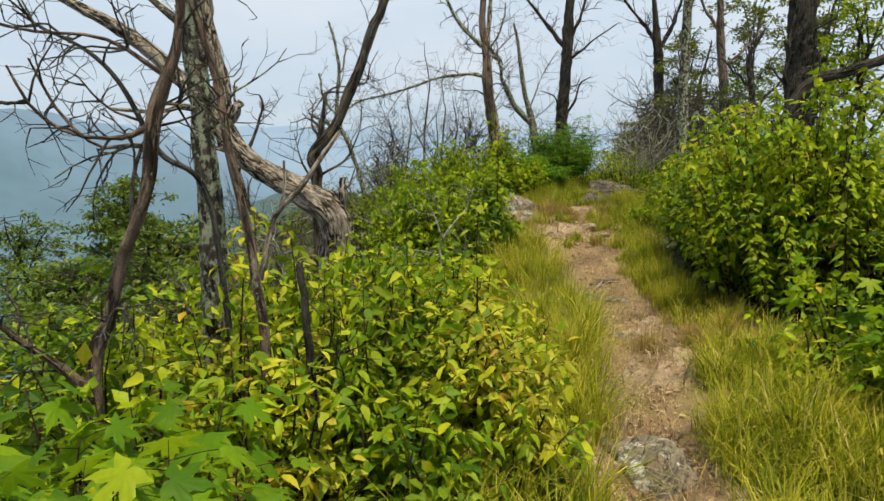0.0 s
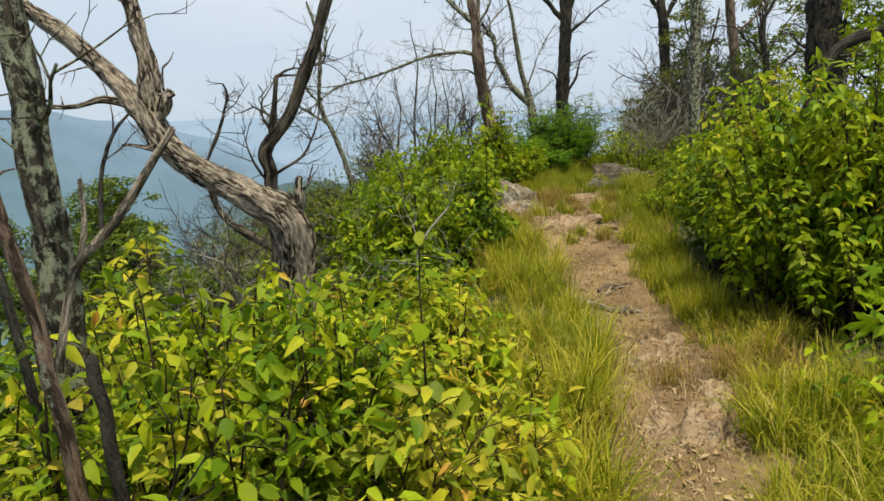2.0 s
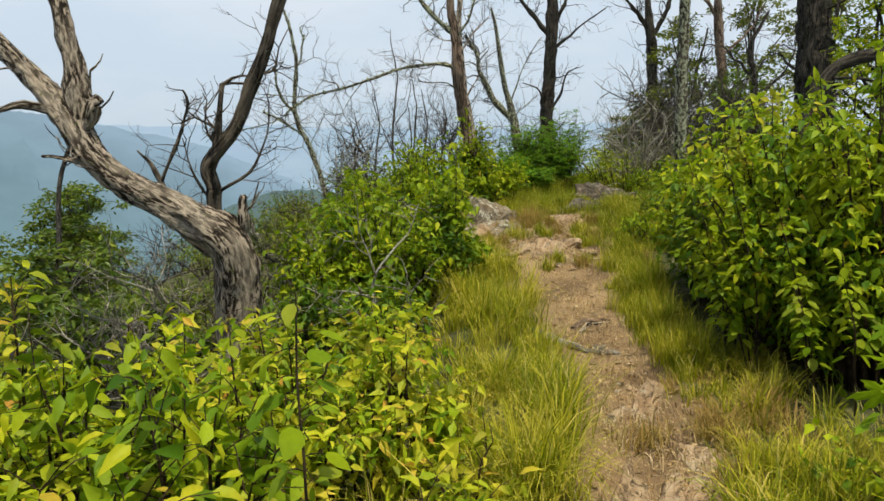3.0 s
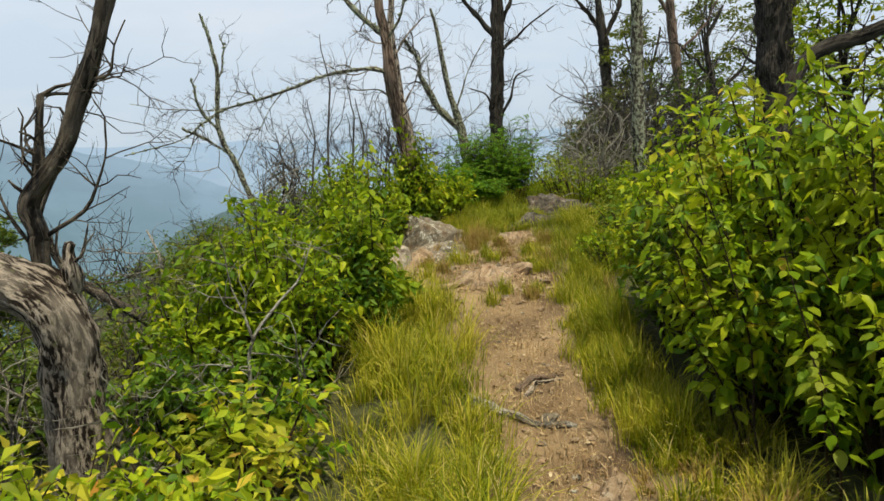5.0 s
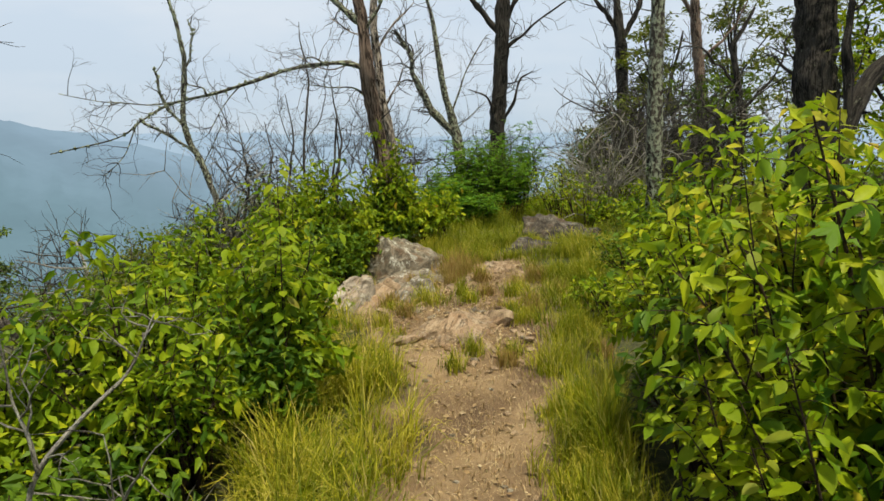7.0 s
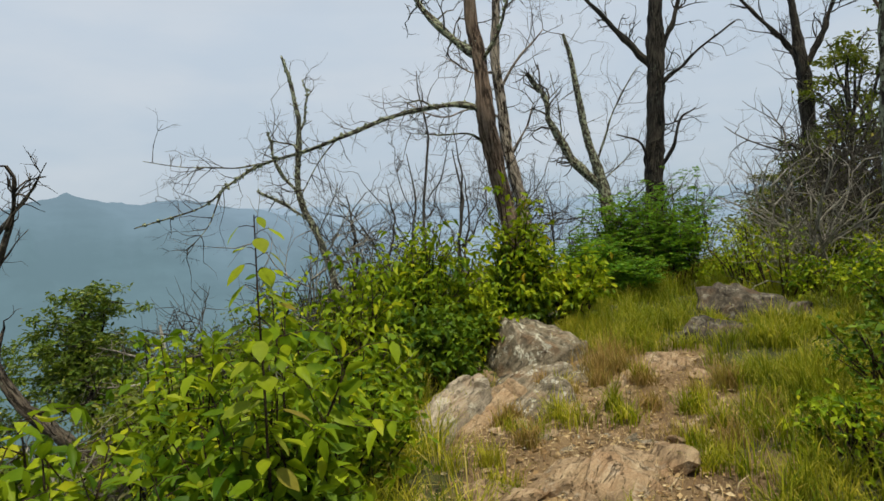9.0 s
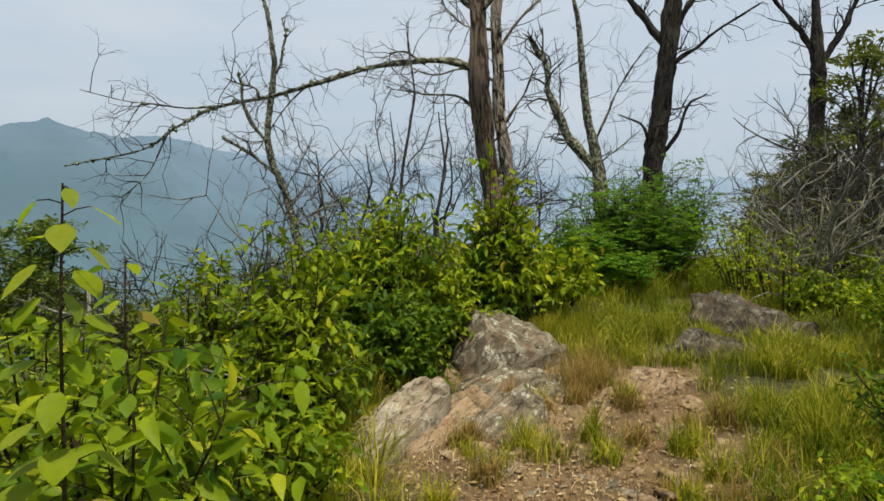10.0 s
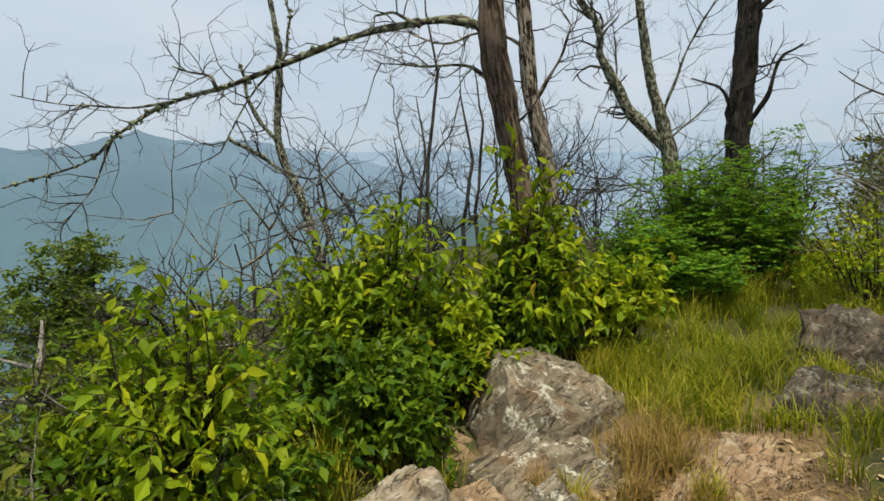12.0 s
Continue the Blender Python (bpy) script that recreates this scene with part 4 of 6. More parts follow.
tree("dead_sapling", "brown dead sapling stripped of bark, forked at the top",
     on_ground([(-1.26, 2.49, -0.3), (-1.24, 2.49, 0.5), (-1.16, 2.49, 0.76), (-1.09, 2.49, 0.98), (-0.98, 2.49, 1.24), (-0.94, 2.49, 1.47), (-0.85, 2.5, 1.72), (-0.83, 2.5, 1.95), (-0.86, 2.5, 2.4)]),
     [0.034, 0.03, 0.022, 0.022, 0.024, 0.026, 0.016, 0.012, 0.004],
     [([(-1.25, 2.49, 0.46), (-1.33, 2.4, 0.62), (-1.43, 2.3, 0.77), (-1.6, 2.2, 0.95)], 0.017, 0.008),
      ([(-0.94, 2.49, 1.45), (-1.02, 2.45, 1.40), (-1.18, 2.4, 1.41), (-1.27, 2.35, 1.49), (-1.32, 2.3, 1.62)], 0.011, 0.003),
      ([(-0.96, 2.48, 1.36), (-1.05, 2.5, 1.37), (-1.16, 2.5, 1.36), (-1.28, 2.5, 1.48), (-1.36, 2.5, 1.66)], 0.010, 0.003),
      ([(-0.9, 2.5, 1.6), (-1.1, 2.5, 1.72), (-1.3, 2.45, 1.74), (-1.55, 2.4, 1.80)], 0.009, 0.003),
      ([(-0.93, 2.49, 1.5), (-0.86, 2.5, 1.52), (-0.8, 2.5, 1.54)], 0.008, 0.003),
      ([(-1.18, 2.48, 0.72), (-1.10, 2.44, 0.79), (-1.07, 2.43, 0.82)], 0.006, 0.004)],
     M_BARK_BROWN, 7, "dead sapling", 2, 0.30, 12, 0.006, 0.3, up=-0.04, twig_mat=M_GREY, density=2.2)

tree("dead_sapling", "thin grey crooked dead sapling leaning across",
     on_ground([(-0.82, 2.9, -0.3), (-0.88, 2.8, 1.07), (-1.03, 2.7, 1.34), (-1.15, 2.6, 1.64), (-1.41, 2.5, 1.82)]),
     [0.014, 0.012, 0.010, 0.008, 0.004],
     [([(-1.08, 2.66, 1.46), (-1.2, 2.7, 1.5), (-1.32, 2.7, 1.62)], 0.006, 0.003)], M_GREY, 8, "dead sapling", 2, 0.2, 8, 0.006, 0.2)

tree("dead_sapling", "dark bare leaning sapling stem",
     on_ground([(-0.60, 2.62, -0.2), (-0.64, 2.62, 0.62), (-0.66, 2.62, 0.86), (-0.69, 2.62, 1.08), (-0.735, 2.62, 1.33), (-0.765, 2.62, 1.58), (-0.82, 2.62, 1.8), (-0.92, 2.62, 2.1)]),
     [0.022, 0.02, 0.018, 0.016, 0.015, 0.014, 0.013, 0.008],
     [([(-0.65, 2.63, 0.86), (-0.60, 2.67, 1.08), (-0.50, 2.7, 1.2), (-0.35, 2.72, 1.41)], 0.011, 0.010),
      ([(-0.60, 2.66, 1.10), (-0.565, 2.66, 1.14), (-0.55, 2.66, 1.30)], 0.008, 0.006)],
     M_BARK_BROWN, 9, "dead sapling", 1, 0.15, 10, 0.005, 0.25, tips=True, density=0.15, limb_mat=M_SNAG, stubs=3)
tree("dead_sapling", "broken dark stub of a dead sapling",
     on_ground([(-0.41, 2.45, -0.2), (-0.42, 2.45, 0.42), (-0.435, 2.45, 0.73), (-0.455, 2.45, 0.95)]),
     [0.018, 0.016, 0.014, 0.012], [], M_BARK_DARK, 10, "dead sapling", sides=9, amp=0.004)

tree("dead_tree", "grey-brown dead tree leaning out over the slope",
     on_ground([(-1.22, 6.65, -0.4), (-1.237, 6.6, 0.90), (-1.232, 6.6, 1.12), (-1.245, 6.6, 1.32), (-1.033, 6.6, 1.595), (-0.90, 6.6, 1.88), (-0.776, 6.6, 2.13), (-0.635, 6.6, 2.49), (-0.555, 6.6, 2.66), (-0.45, 6.6, 3.2), (-0.6, 6.7, 4.1)]),
     [0.075, 0.05, 0.052, 0.058, 0.046, 0.046, 0.044, 0.042, 0.040, 0.032, 0.015],
     [([(-1.235, 6.6, 1.28), (-1.158, 6.62, 1.58), (-1.108, 6.63, 1.88)], 0.032, 0.020),
      ([(-1.20, 6.6, 1.1), (-0.95, 6.6, 1.25), (-0.82, 6.6, 1.5), (-0.78, 6.6, 1.75)], 0.013, 0.005),
      ([(-1.24, 6.6, 1.0), (-1.38, 6.6, 1.25), (-1.44, 6.6, 1.5)], 0.012, 0.004),
      ([(-0.87, 6.6, 1.95), (-0.72, 6.62, 2.0), (-0.64, 6.62, 2.25)], 0.012, 0.004)],
     M_BARK_GREY, 11, "dead tree", 2, 0.45, 12, 0.012, 0.3, density=1.5, up=0.04, stubs=14)

tree("dead_sapling", "crooked dead sapling with stubby knobbed twigs on the slope",
     on_ground([(-1.903, 10.098, -0.5), (-2.253, 10.098, -0.112), (-2.732, 10.098, 0.184), (-2.994, 10.098, 0.469), (-3.145, 10.098, 0.985), (-3.288, 10.098, 1.284), (-3.417, 10.098, 1.406)]),
     [0.06, 0.055, 0.05, 0.042, 0.034, 0.022, 0.012],
     [([(-3.129, 10.098, 1.03), (-2.937, 10.098, 1.444), (-2.799, 10.098, 1.781), (-2.724, 10.098, 1.975), (-2.73, 10.098, 2.17)], 0.026, 0.014),
      ([(-2.842, 10.098, 1.668), (-2.682, 10.098, 1.87), (-2.417, 10.098, 2.136)], 0.010, 0.004),
      ([(-2.969, 10.098, 0.435), (-3.001, 10.098, 0.754), (-2.948, 10.098, 0.967)], 0.018, 0.006),
      ([(-2.842, 10.098, 0.276), (-2.417, 10.098, 0.222), (-2.151, 10.098, 0.35)], 0.014, 0.005)],
     M_BARK_GREY, 41, "dead sapling", 1, 0.28, 10, 0.02, 0.4, density=1.5, up=0.05, stubs=8)
tree("dead_sapling", "thin forked bare sapling low on the slope",
     on_ground([(-6.3, 12.8, -1.0), (-6.1, 12.8, 0.6), (-5.75, 12.8, 1.6), (-5.3, 12.8, 2.05), (-4.97, 12.8, 2.4)]),
     [0.05, 0.04, 0.03, 0.02, 0.008],
     [([(-5.75, 12.8, 1.6), (-5.7, 12.8, 2.0), (-5.8, 12.8, 2.5)], 0.018, 0.006), ([(-5.9, 12.8, 1.2), (-5.5, 12.8, 1.5), (-5.2, 12.8, 1.75)], 0.016, 0.005)],
     M_GREY, 42, "dead sapling", 1, 0.35, 9, 0.02, 0.3, density=1.0, stubs=5)

tree("dead_branch", "pale bleached dead branch forking in front of a bush",
     on_ground([(-0.06, 6.15, 0.0), (-0.03, 6.2, 0.3), (0.0, 6.25, 0.5), (0.14, 6.4, 0.70), (0.24, 6.5, 0.80), (0.30, 6.58, 0.98)]),
     [0.012, 0.011, 0.010, 0.008, 0.006, 0.003],
     [([(0.0, 6.25, 0.5), (-0.04, 6.28, 0.64), (-0.10, 6.31, 0.78), (-0.12, 6.33, 0.98)], 0.008, 0.003),
      ([(-0.02, 6.2, 0.35), (-0.2, 6.15, 0.42), (-0.38, 6.1, 0.40)], 0.007, 0.003)],
     M_PALE, 31, "dead branch", 2, 0.30, 7, 0.012, 0.2, density=1.3, up=0.05, stubs=8)
tree("dead_branch", "bleached white dead branch standing among slope shrubs",
     on_ground([(-1.72, 10.85, 0.0), (-2.02, 11.0, 0.02), (-2.3, 11.2, 0.2), (-2.42, 11.35, 0.40), (-2.62, 11.6, 0.64)]),
     [0.03, 0.028, 0.024, 0.02, 0.014],
     [([(-2.32, 11.22, 0.22), (-2.7, 11.2, 0.14), (-3.1, 11.1, 0.16)], 0.018, 0.006),
      ([(-2.40, 11.33, 0.38), (-2.8, 11.4, 0.40), (-3.2, 11.4, 0.48)], 0.016, 0.006),
      ([(-2.1, 11.05, 0.08), (-2.4, 10.9, -0.05), (-2.8, 10.8, -0.08)], 0.014, 0.006)],
     M_PALE, 33, "dead branch", 1, 0.3, 8, 0.012, 0.25, density=0.9, up=0.0, stubs=6)
# twin brown trunks with a long lichen limb
tree("dead_tree", "brown peeling dead tree with a long lichen-hung limb",
     on_ground([(0.98, 12.35, 0.4), (0.90, 12.3, 1.26), (0.86, 12.3, 1.60), (0.78, 12.2, 2.15), (0.73, 12.1, 2.58), (0.69, 12.1, 3.1), (0.64, 12.1, 3.6), (0.7, 12.1, 4.8), (0.6, 12.2, 5.6)]),
     [0.11, 0.088, 0.085, 0.085, 0.085, 0.062, 0.055, 0.04, 0.02],
     [([(0.74, 12.1, 2.50), (0.62, 12.05, 2.61), (0.35, 11.97, 2.63), (-0.08, 11.92, 2.58), (-0.54, 11.8, 2.43), (-0.97, 11.75, 2.29), (-1.45, 11.65, 2.17), (-1.76, 11.55, 1.98), (-2.0, 11.5, 1.81), (-2.75, 11.5, 1.64)], 0.030, 0.006),
      ([(-1.40, 11.65, 2.19), (-1.7, 11.6, 2.17), (-2.1, 11.55, 2.2), (-2.6, 11.5, 2.27)], 0.010, 0.003),
      ([(-1.05, 11.7, 2.27), (-1.12, 11.68, 2.36), (-1.3, 11.6, 2.42)], 0.012, 0.005),
      ([(-0.6, 11.8, 2.42), (-0.72, 11.8, 2.36), (-0.95, 11.75, 2.05), (-1.05, 11.7, 1.85)], 0.010, 0.004),
      ([(-1.80, 11.55, 1.95), (-1.88, 11.5, 1.75), (-1.95, 11.45, 1.6), (-2.13, 11.4, 1.40)], 0.008, 0.003),
      ([(0.69, 12.1, 3.1), (0.43, 12.1, 3.32), (0.15, 12.1, 3.64), (-0.1, 12.1, 4.2)], 0.045, 0.02),
      ([(0.70, 12.1, 3.0), (0.95, 12.0, 3.35), (1.05, 12.0, 3.8)], 0.022, 0.008),
      ([(0.78, 12.15, 2.2), (0.55, 12.1, 2.36), (0.3, 12.0, 2.36), (0.0, 12.0, 2.42)], 0.014, 0.004),
      ([(0.3, 11.95, 2.6), (0.15, 11.9, 2.68), (0.02, 11.9, 2.68)], 0.012, 0.006)],
     M_BARK_BROWN, 13, "dead tree", 2, 0.42, 16, 0.010, 0.28, density=1.7, up=0.0, twig_mat=M_GREY, limb_mat=M_BARK_LICHEN, stubs=12, lichen=30)
tree("dead_tree", "slim grey-brown dead tree beside its twin",
     on_ground([(1.12, 12.95, 0.4), (1.03, 12.9, 1.25), (0.98, 12.9, 1.64), (0.89, 12.9, 2.11), (0.82, 12.9, 2.65), (0.78, 12.9, 3.3), (0.85, 12.9, 4.3)]),
     [0.08, 0.066, 0.064, 0.062, 0.058, 0.05, 0.03],
     [([(0.89, 12.9, 2.2), (1.08, 12.9, 2.5), (1.15, 12.9, 2.72)], 0.016, 0.006),
      ([(0.8, 12.9, 2.9), (1.05, 12.9, 3.25), (1.3, 12.9, 3.5)], 0.018, 0.006),
      ([(0.82, 12.9, 2.6), (0.5, 12.95, 2.75), (0.1, 13.0, 2.7), (-0.3, 13.1, 2.9)], 0.016, 0.005),
      ([(0.79, 12.9, 3.1), (0.5, 12.95, 3.15), (0.2, 13.0, 3.35)], 0.014, 0.005)],
     M_SNAG, 14, "dead tree", 2, 0.5, 12, 0.010, 0.3, density=1.8, up=0.0, twig_mat=M_GREY, stubs=14)
tree("dead_sapling", "forked sapling shaggy with green lichen on the slope",
     on_ground([(-1.80, 14.8, -0.4), (-2.01, 14.8, 0.96), (-2.26, 14.8, 1.62), (-2.44, 14.8, 2.11), (-2.35, 14.8, 2.9), (-2.40, 14.8, 3.54), (-2.55, 14.8, 4.1)]),
     [0.06, 0.05, 0.046, 0.042, 0.036, 0.03, 0.015],
     [([(-2.26, 14.8, 1.62), (-2.63, 14.8, 1.92), (-3.01, 14.7, 2.12)], 0.03, 0.02),
      ([(-2.40, 14.8, 2.05), (-2.68, 14.7, 2.48), (-2.76, 14.6, 2.95)], 0.028, 0.018),
      ([(-2.37, 14.8, 2.9), (-2.22, 14.8, 3.3), (-2.2, 14.8, 3.7)], 0.024, 0.012),
      ([(-2.2, 14.8, 1.4), (-1.95, 14.8, 1.8), (-1.8, 14.8, 2.2)], 0.014, 0.004)],
     M_BARK_LICHEN, 15, "dead sapling", 2, 0.35, 12, 0.015, 0.5, density=1.0, up=0.0, stubs=8, twig_mat=M_GREY, lichen=60)
tree("dead_tree", "two-stemmed grey dead tree, mossy on one stem",
     on_ground([(2.10, 15.5, 0.6), (2.05, 15.5, 1.3), (1.97, 15.5, 1.87), (1.85, 15.5, 2.35), (1.72, 15.5, 2.91), (1.63, 15.5, 3.62), (1.50, 15.5, 4.12)]),
     [0.12, 0.10, 0.085, 0.06, 0.05, 0.04, 0.02],
     [([(1.99, 15.5, 1.80), (1.58, 15.48, 2.29), (1.29, 15.45, 2.86), (1.19, 15.45, 3.27), (0.98, 15.4, 3.55)], 0.07, 0.03),
      ([(1.88, 15.5, 2.2), (2.1, 15.5, 2.8), (2.3, 15.45, 3.2), (2.5, 15.4, 3.5)], 0.018, 0.006),
      ([(1.95, 15.5, 1.95), (2.2, 15.5, 2.2), (2.5, 15.5, 2.45)], 0.014, 0.004),
      ([(1.4, 15.45, 2.6), (1.42, 15.4, 3.0), (1.3, 15.4, 3.6)], 0.012, 0.004)],
     M_BARK_LICHEN, 16, "dead tree", 2, 0.5, 12, 0.012, 0.3, density=1.6, twig_mat=M_GREY, up=0.1, stubs=10)
tree("bare_tree", "tall dark bare tree with upswept limbs",
     on_ground([(2.70, 16.5, 0.6), (2.76, 16.5, 1.4), (2.85, 16.5, 2.54), (2.89, 16.5, 3.8), (2.93, 16.5, 4.97), (2.95, 16.5, 7.0)]),
     [0.17, 0.145, 0.135, 0.135, 0.10, 0.05],
     [([(2.86, 16.5, 3.7), (2.6, 16.45, 4.0), (2.33, 16.4, 4.34), (1.9, 16.3, 4.8), (1.5, 16.2, 5.2)], 0.055, 0.02),
      ([(2.90, 16.5, 3.4), (3.12, 16.45, 3.6), (3.35, 16.4, 3.73), (3.57, 16.3, 3.93), (4.0, 16.2, 4.2)], 0.035, 0.012),
      ([(2.90, 16.5, 3.8), (3.1, 16.5, 4.2), (3.25, 16.5, 4.6), (3.4, 16.5, 5.4)], 0.05, 0.02),
      ([(2.79, 16.5, 2.0), (2.66, 16.4, 2.45), (2.55, 16.35, 2.6), (2.26, 16.3, 2.72)], 0.032, 0.010),
      ([(2.86, 16.5, 2.1), (3.11, 16.4, 2.51), (3.2, 16.4, 2.88), (3.42, 16.3, 3.02)], 0.032, 0.010)],
     M_BARK_DARK, 17, "tree", 2, 0.5, 16, 0.012, 0.3, density=1.2, up=0.03, stubs=12)
tree("bare_tree", "dark bare tree forking into three limbs",
     on_ground([(6.62, 21.0, 0.2), (6.60, 21.0, 1.5), (6.55, 21.0, 2.6), (6.50, 21.0, 3.9), (6.43, 21.0, 4.5), (6.32, 21.0, 5.4), (6.1, 21.0, 7.4)]),
     [0.19, 0.16, 0.15, 0.15, 0.14, 0.08, 0.04],
     [([(6.45, 21.0, 4.35), (6.2, 21.0, 4.8), (6.0, 21.0, 5.05), (5.45, 21.0, 5.7), (5.0, 21, 6.3)], 0.07, 0.025),
      ([(6.48, 21.0, 4.3), (6.85, 21.0, 4.95), (7.05, 21.0, 5.5), (7.3, 21, 6.6)], 0.07, 0.03),
      ([(6.4, 21.0, 4.6), (6.0, 20.9, 5.0), (5.4, 20.8, 5.2)], 0.025, 0.008)],
     M_BARK_DARK, 18, "tree", 2, 0.7, 14, 0.012, 0.3, density=1.0)
tree("bare_tree", "straight grey trunk patched with pale lichen",
     on_ground([(4.03, 11.5, 0.5), (4.01, 11.5, 1.3), (3.99, 11.5, 2.3), (4.0, 11.5, 3.4), (4.05, 11.5, 5.5)]),
     [0.095, 0.085, 0.08, 0.075, 0.04], [([(4.02, 11.5, 3.6), (4.3, 11.5, 4.2), (4.6, 11.5, 4.9)], 0.03, 0.01)], M_BARK_LICHEN, 19, "tree", 2, 0.4, 14, 0.01, 0.25, stubs=3)
tree("bare_tree", "slim reddish brown bare trunk behind the bushes",
     on_ground([(8.2, 20.0, 0.5), (8.13, 20.0, 3.02), (7.9, 20.0, 4.99), (7.8, 20, 7)]),
     [0.14, 0.13, 0.11, 0.05], [([(7.95, 20, 4.6), (7.4, 20, 5.4), (7.1, 20, 6.2)], 0.05, 0.02), ([(8.05, 20, 3.6), (8.8, 20, 4.3), (9.2, 20, 5)], 0.04, 0.015)], M_BARK_BROWN, 20, "tree", 2, 0.6, 10, 0.02, 0.2)
tree("bare_tree", "thick dark furrowed trunk rising behind the bushes",
     on_ground([(6.95, 13.3, 0.8), (6.90, 13.3, 1.98), (6.86, 13.3, 3.07), (6.83, 13.3, 3.98), (6.8, 13.3, 7.5)]),
     [0.34, 0.28, 0.26, 0.25, 0.15], [([(6.85, 13.3, 4.2), (7.6, 13.3, 5.2), (8.2, 13.2, 6)], 0.09, 0.03), ([(6.85, 13.3, 4.6), (6.2, 13.3, 5.6), (5.9, 13.2, 6.6)], 0.08, 0.03)], M_BARK_DARK, 21, "tree", 2, 0.6, 20, 0.012, 0.25)
tree("bare_tree", "dark leaning limb of a dead tree among leaves",
     on_ground([(3.9, 8.2, 0.3), (4.05, 8.3, 1.3), (4.4, 8.5, 2.05), (4.85, 8.5, 2.22), (5.3, 8.4, 2.38), (6.2, 8.4, 3.0)]),
     [0.07, 0.06, 0.06, 0.065, 0.06, 0.03], [([(4.2, 8.4, 1.7), (4.15, 8.4, 2.3), (4.2, 8.4, 2.9)], 0.035, 0.015), ([(4.4, 8.5, 2.0), (4.75, 8.3, 1.95), (5.1, 8.2, 1.8)], 0.02, 0.008)], M_BARK_DARK, 22, "dead tree", 2, 0.5, 12, 0.015, 0.25, density=0.6)
for k, (bx, by, bz) in enumerate([(9.6, 17.5, 5.2), (10.6, 15.5, 5.0), (7.6, 17.0, 4.2), (9.0, 24, 5.0)]):
    tree("bare_tree", "slender crooked bare tree on the ridge", on_ground([(bx, by, 0.3), (bx + 0.1, by, 2.0), (bx - 0.1, by, 3.4), (bx + 0.25, by, bz)]), [0.09, 0.075, 0.06, 0.025],
         [([(bx, by, 2.2), (bx + 0.7, by - 0.1, 3.0), (bx + 1.0, by, 3.9)], 0.035, 0.01), ([(bx - 0.05, by, 2.8), (bx - 0.7, by, 3.4), (bx - 1.2, by, 3.6)], 0.03, 0.01), ([(bx, by, 1.8), (bx - 0.6, by, 2.3), (bx - 0.8, by, 2.9)], 0.025, 0.008)],
         M_BARK_DARK, 60 + k, "tree", 2, 0.7, 10, 0.04, 0.25, density=0.8, up=0.02)
for k, (wx, wy, wz) in enumerate([(-0.45, 14.5, 3.6), (-0.1, 15.2, 2.9), (0.15, 13.6, 2.4), (-0.9, 15.5, 2.6), (-1.4, 16.0, 2.2), (0.5, 16.5, 2.6), (-1.1, 13.2, 1.9), (-0.3, 17, 2.4)]):
    tree("bare_sapling", "thin grey leafless sapling on the slope", on_ground([(wx, wy, 0), (wx - 0.05, wy, wz * 0.4), (wx + 0.06, wy, wz * 0.7), (wx - 0.03, wy, wz)]), [0.028, 0.022, 0.016, 0.006],
         [([(wx - 0.03, wy, wz * 0.35), (wx - 0.3, wy, wz * 0.55), (wx - 0.45, wy, wz * 0.75)], 0.011, 0.004), ([(wx + 0.02, wy, wz * 0.5), (wx + 0.3, wy, wz * 0.65), (wx + 0.4, wy, wz * 0.85)], 0.010, 0.004)],
         M_GREY, 80 + k, "bare sapling", 2, 0.4, 7, 0.03, 0.2, density=1.6, stubs=10, group="bare saplings beyond the crest")

# grey brush: beyond the crest, by the snag and down the slope
BR = "tangle of leafless grey brush"
brush_rng = np.random.default_rng(5)
for k in range(28):
    bx, by = brush_rng.uniform(-1.6, 8.5), brush_rng.uniform(14.8, 18.5)
    brush("bare_brush", bx, by, brush_rng.uniform(1.0, 1.7), BR + " beyond the crest", 100 + k, M_GREY if k % 3 else M_BARK_DARK, 4, 3)
for k, (bx, by, bh) in enumerate([(-1.7, 6.6, 1.5), (-1.5, 7.5, 1.4), (-2.2, 7.2, 1.2), (-1.0, 7.4, 1.2), (-0.75, 6.3, 0.8), (-1.3, 5.6, 0.8), (-2.6, 6.0, 1.2), (-1.2, 10.8, 0.9), (-0.9, 8.2, 0.9), (-0.6, 11.0, 1.2), (-1.0, 12.2, 1.6), (-0.6, 13.0, 1.8)]):
    brush("bare_brush", bx, by, bh, BR + " on the slope", 150 + k, M_GREY if k % 2 else M_PALE, 4, 3, 0.85, "bare brush on the slope", 0.5)
for k, (bx, by, bh) in enumerate([(0.05, 6.35, 0.75), (0.25, 6.7, 0.7), (-0.2, 9.2, 0.8)]):
    brush("bare_brush", bx, by, bh, "pale bleached dead branches in front of a bush", 180 + k, M_PALE, 2, 2, 0.7, "bare brush on the slope", 0.5)
for k in range(9):
    bx, by = brush_rng.uniform(-9, -2.6), brush_rng.uniform(4, 17)
    brush("bare_brush", bx, by, brush_rng.uniform(1.0, 2.0), BR + " down the slope", 200 + k, M_GREY, 4, 2, 0.9, "bare brush on the slope", 0.6, 4)


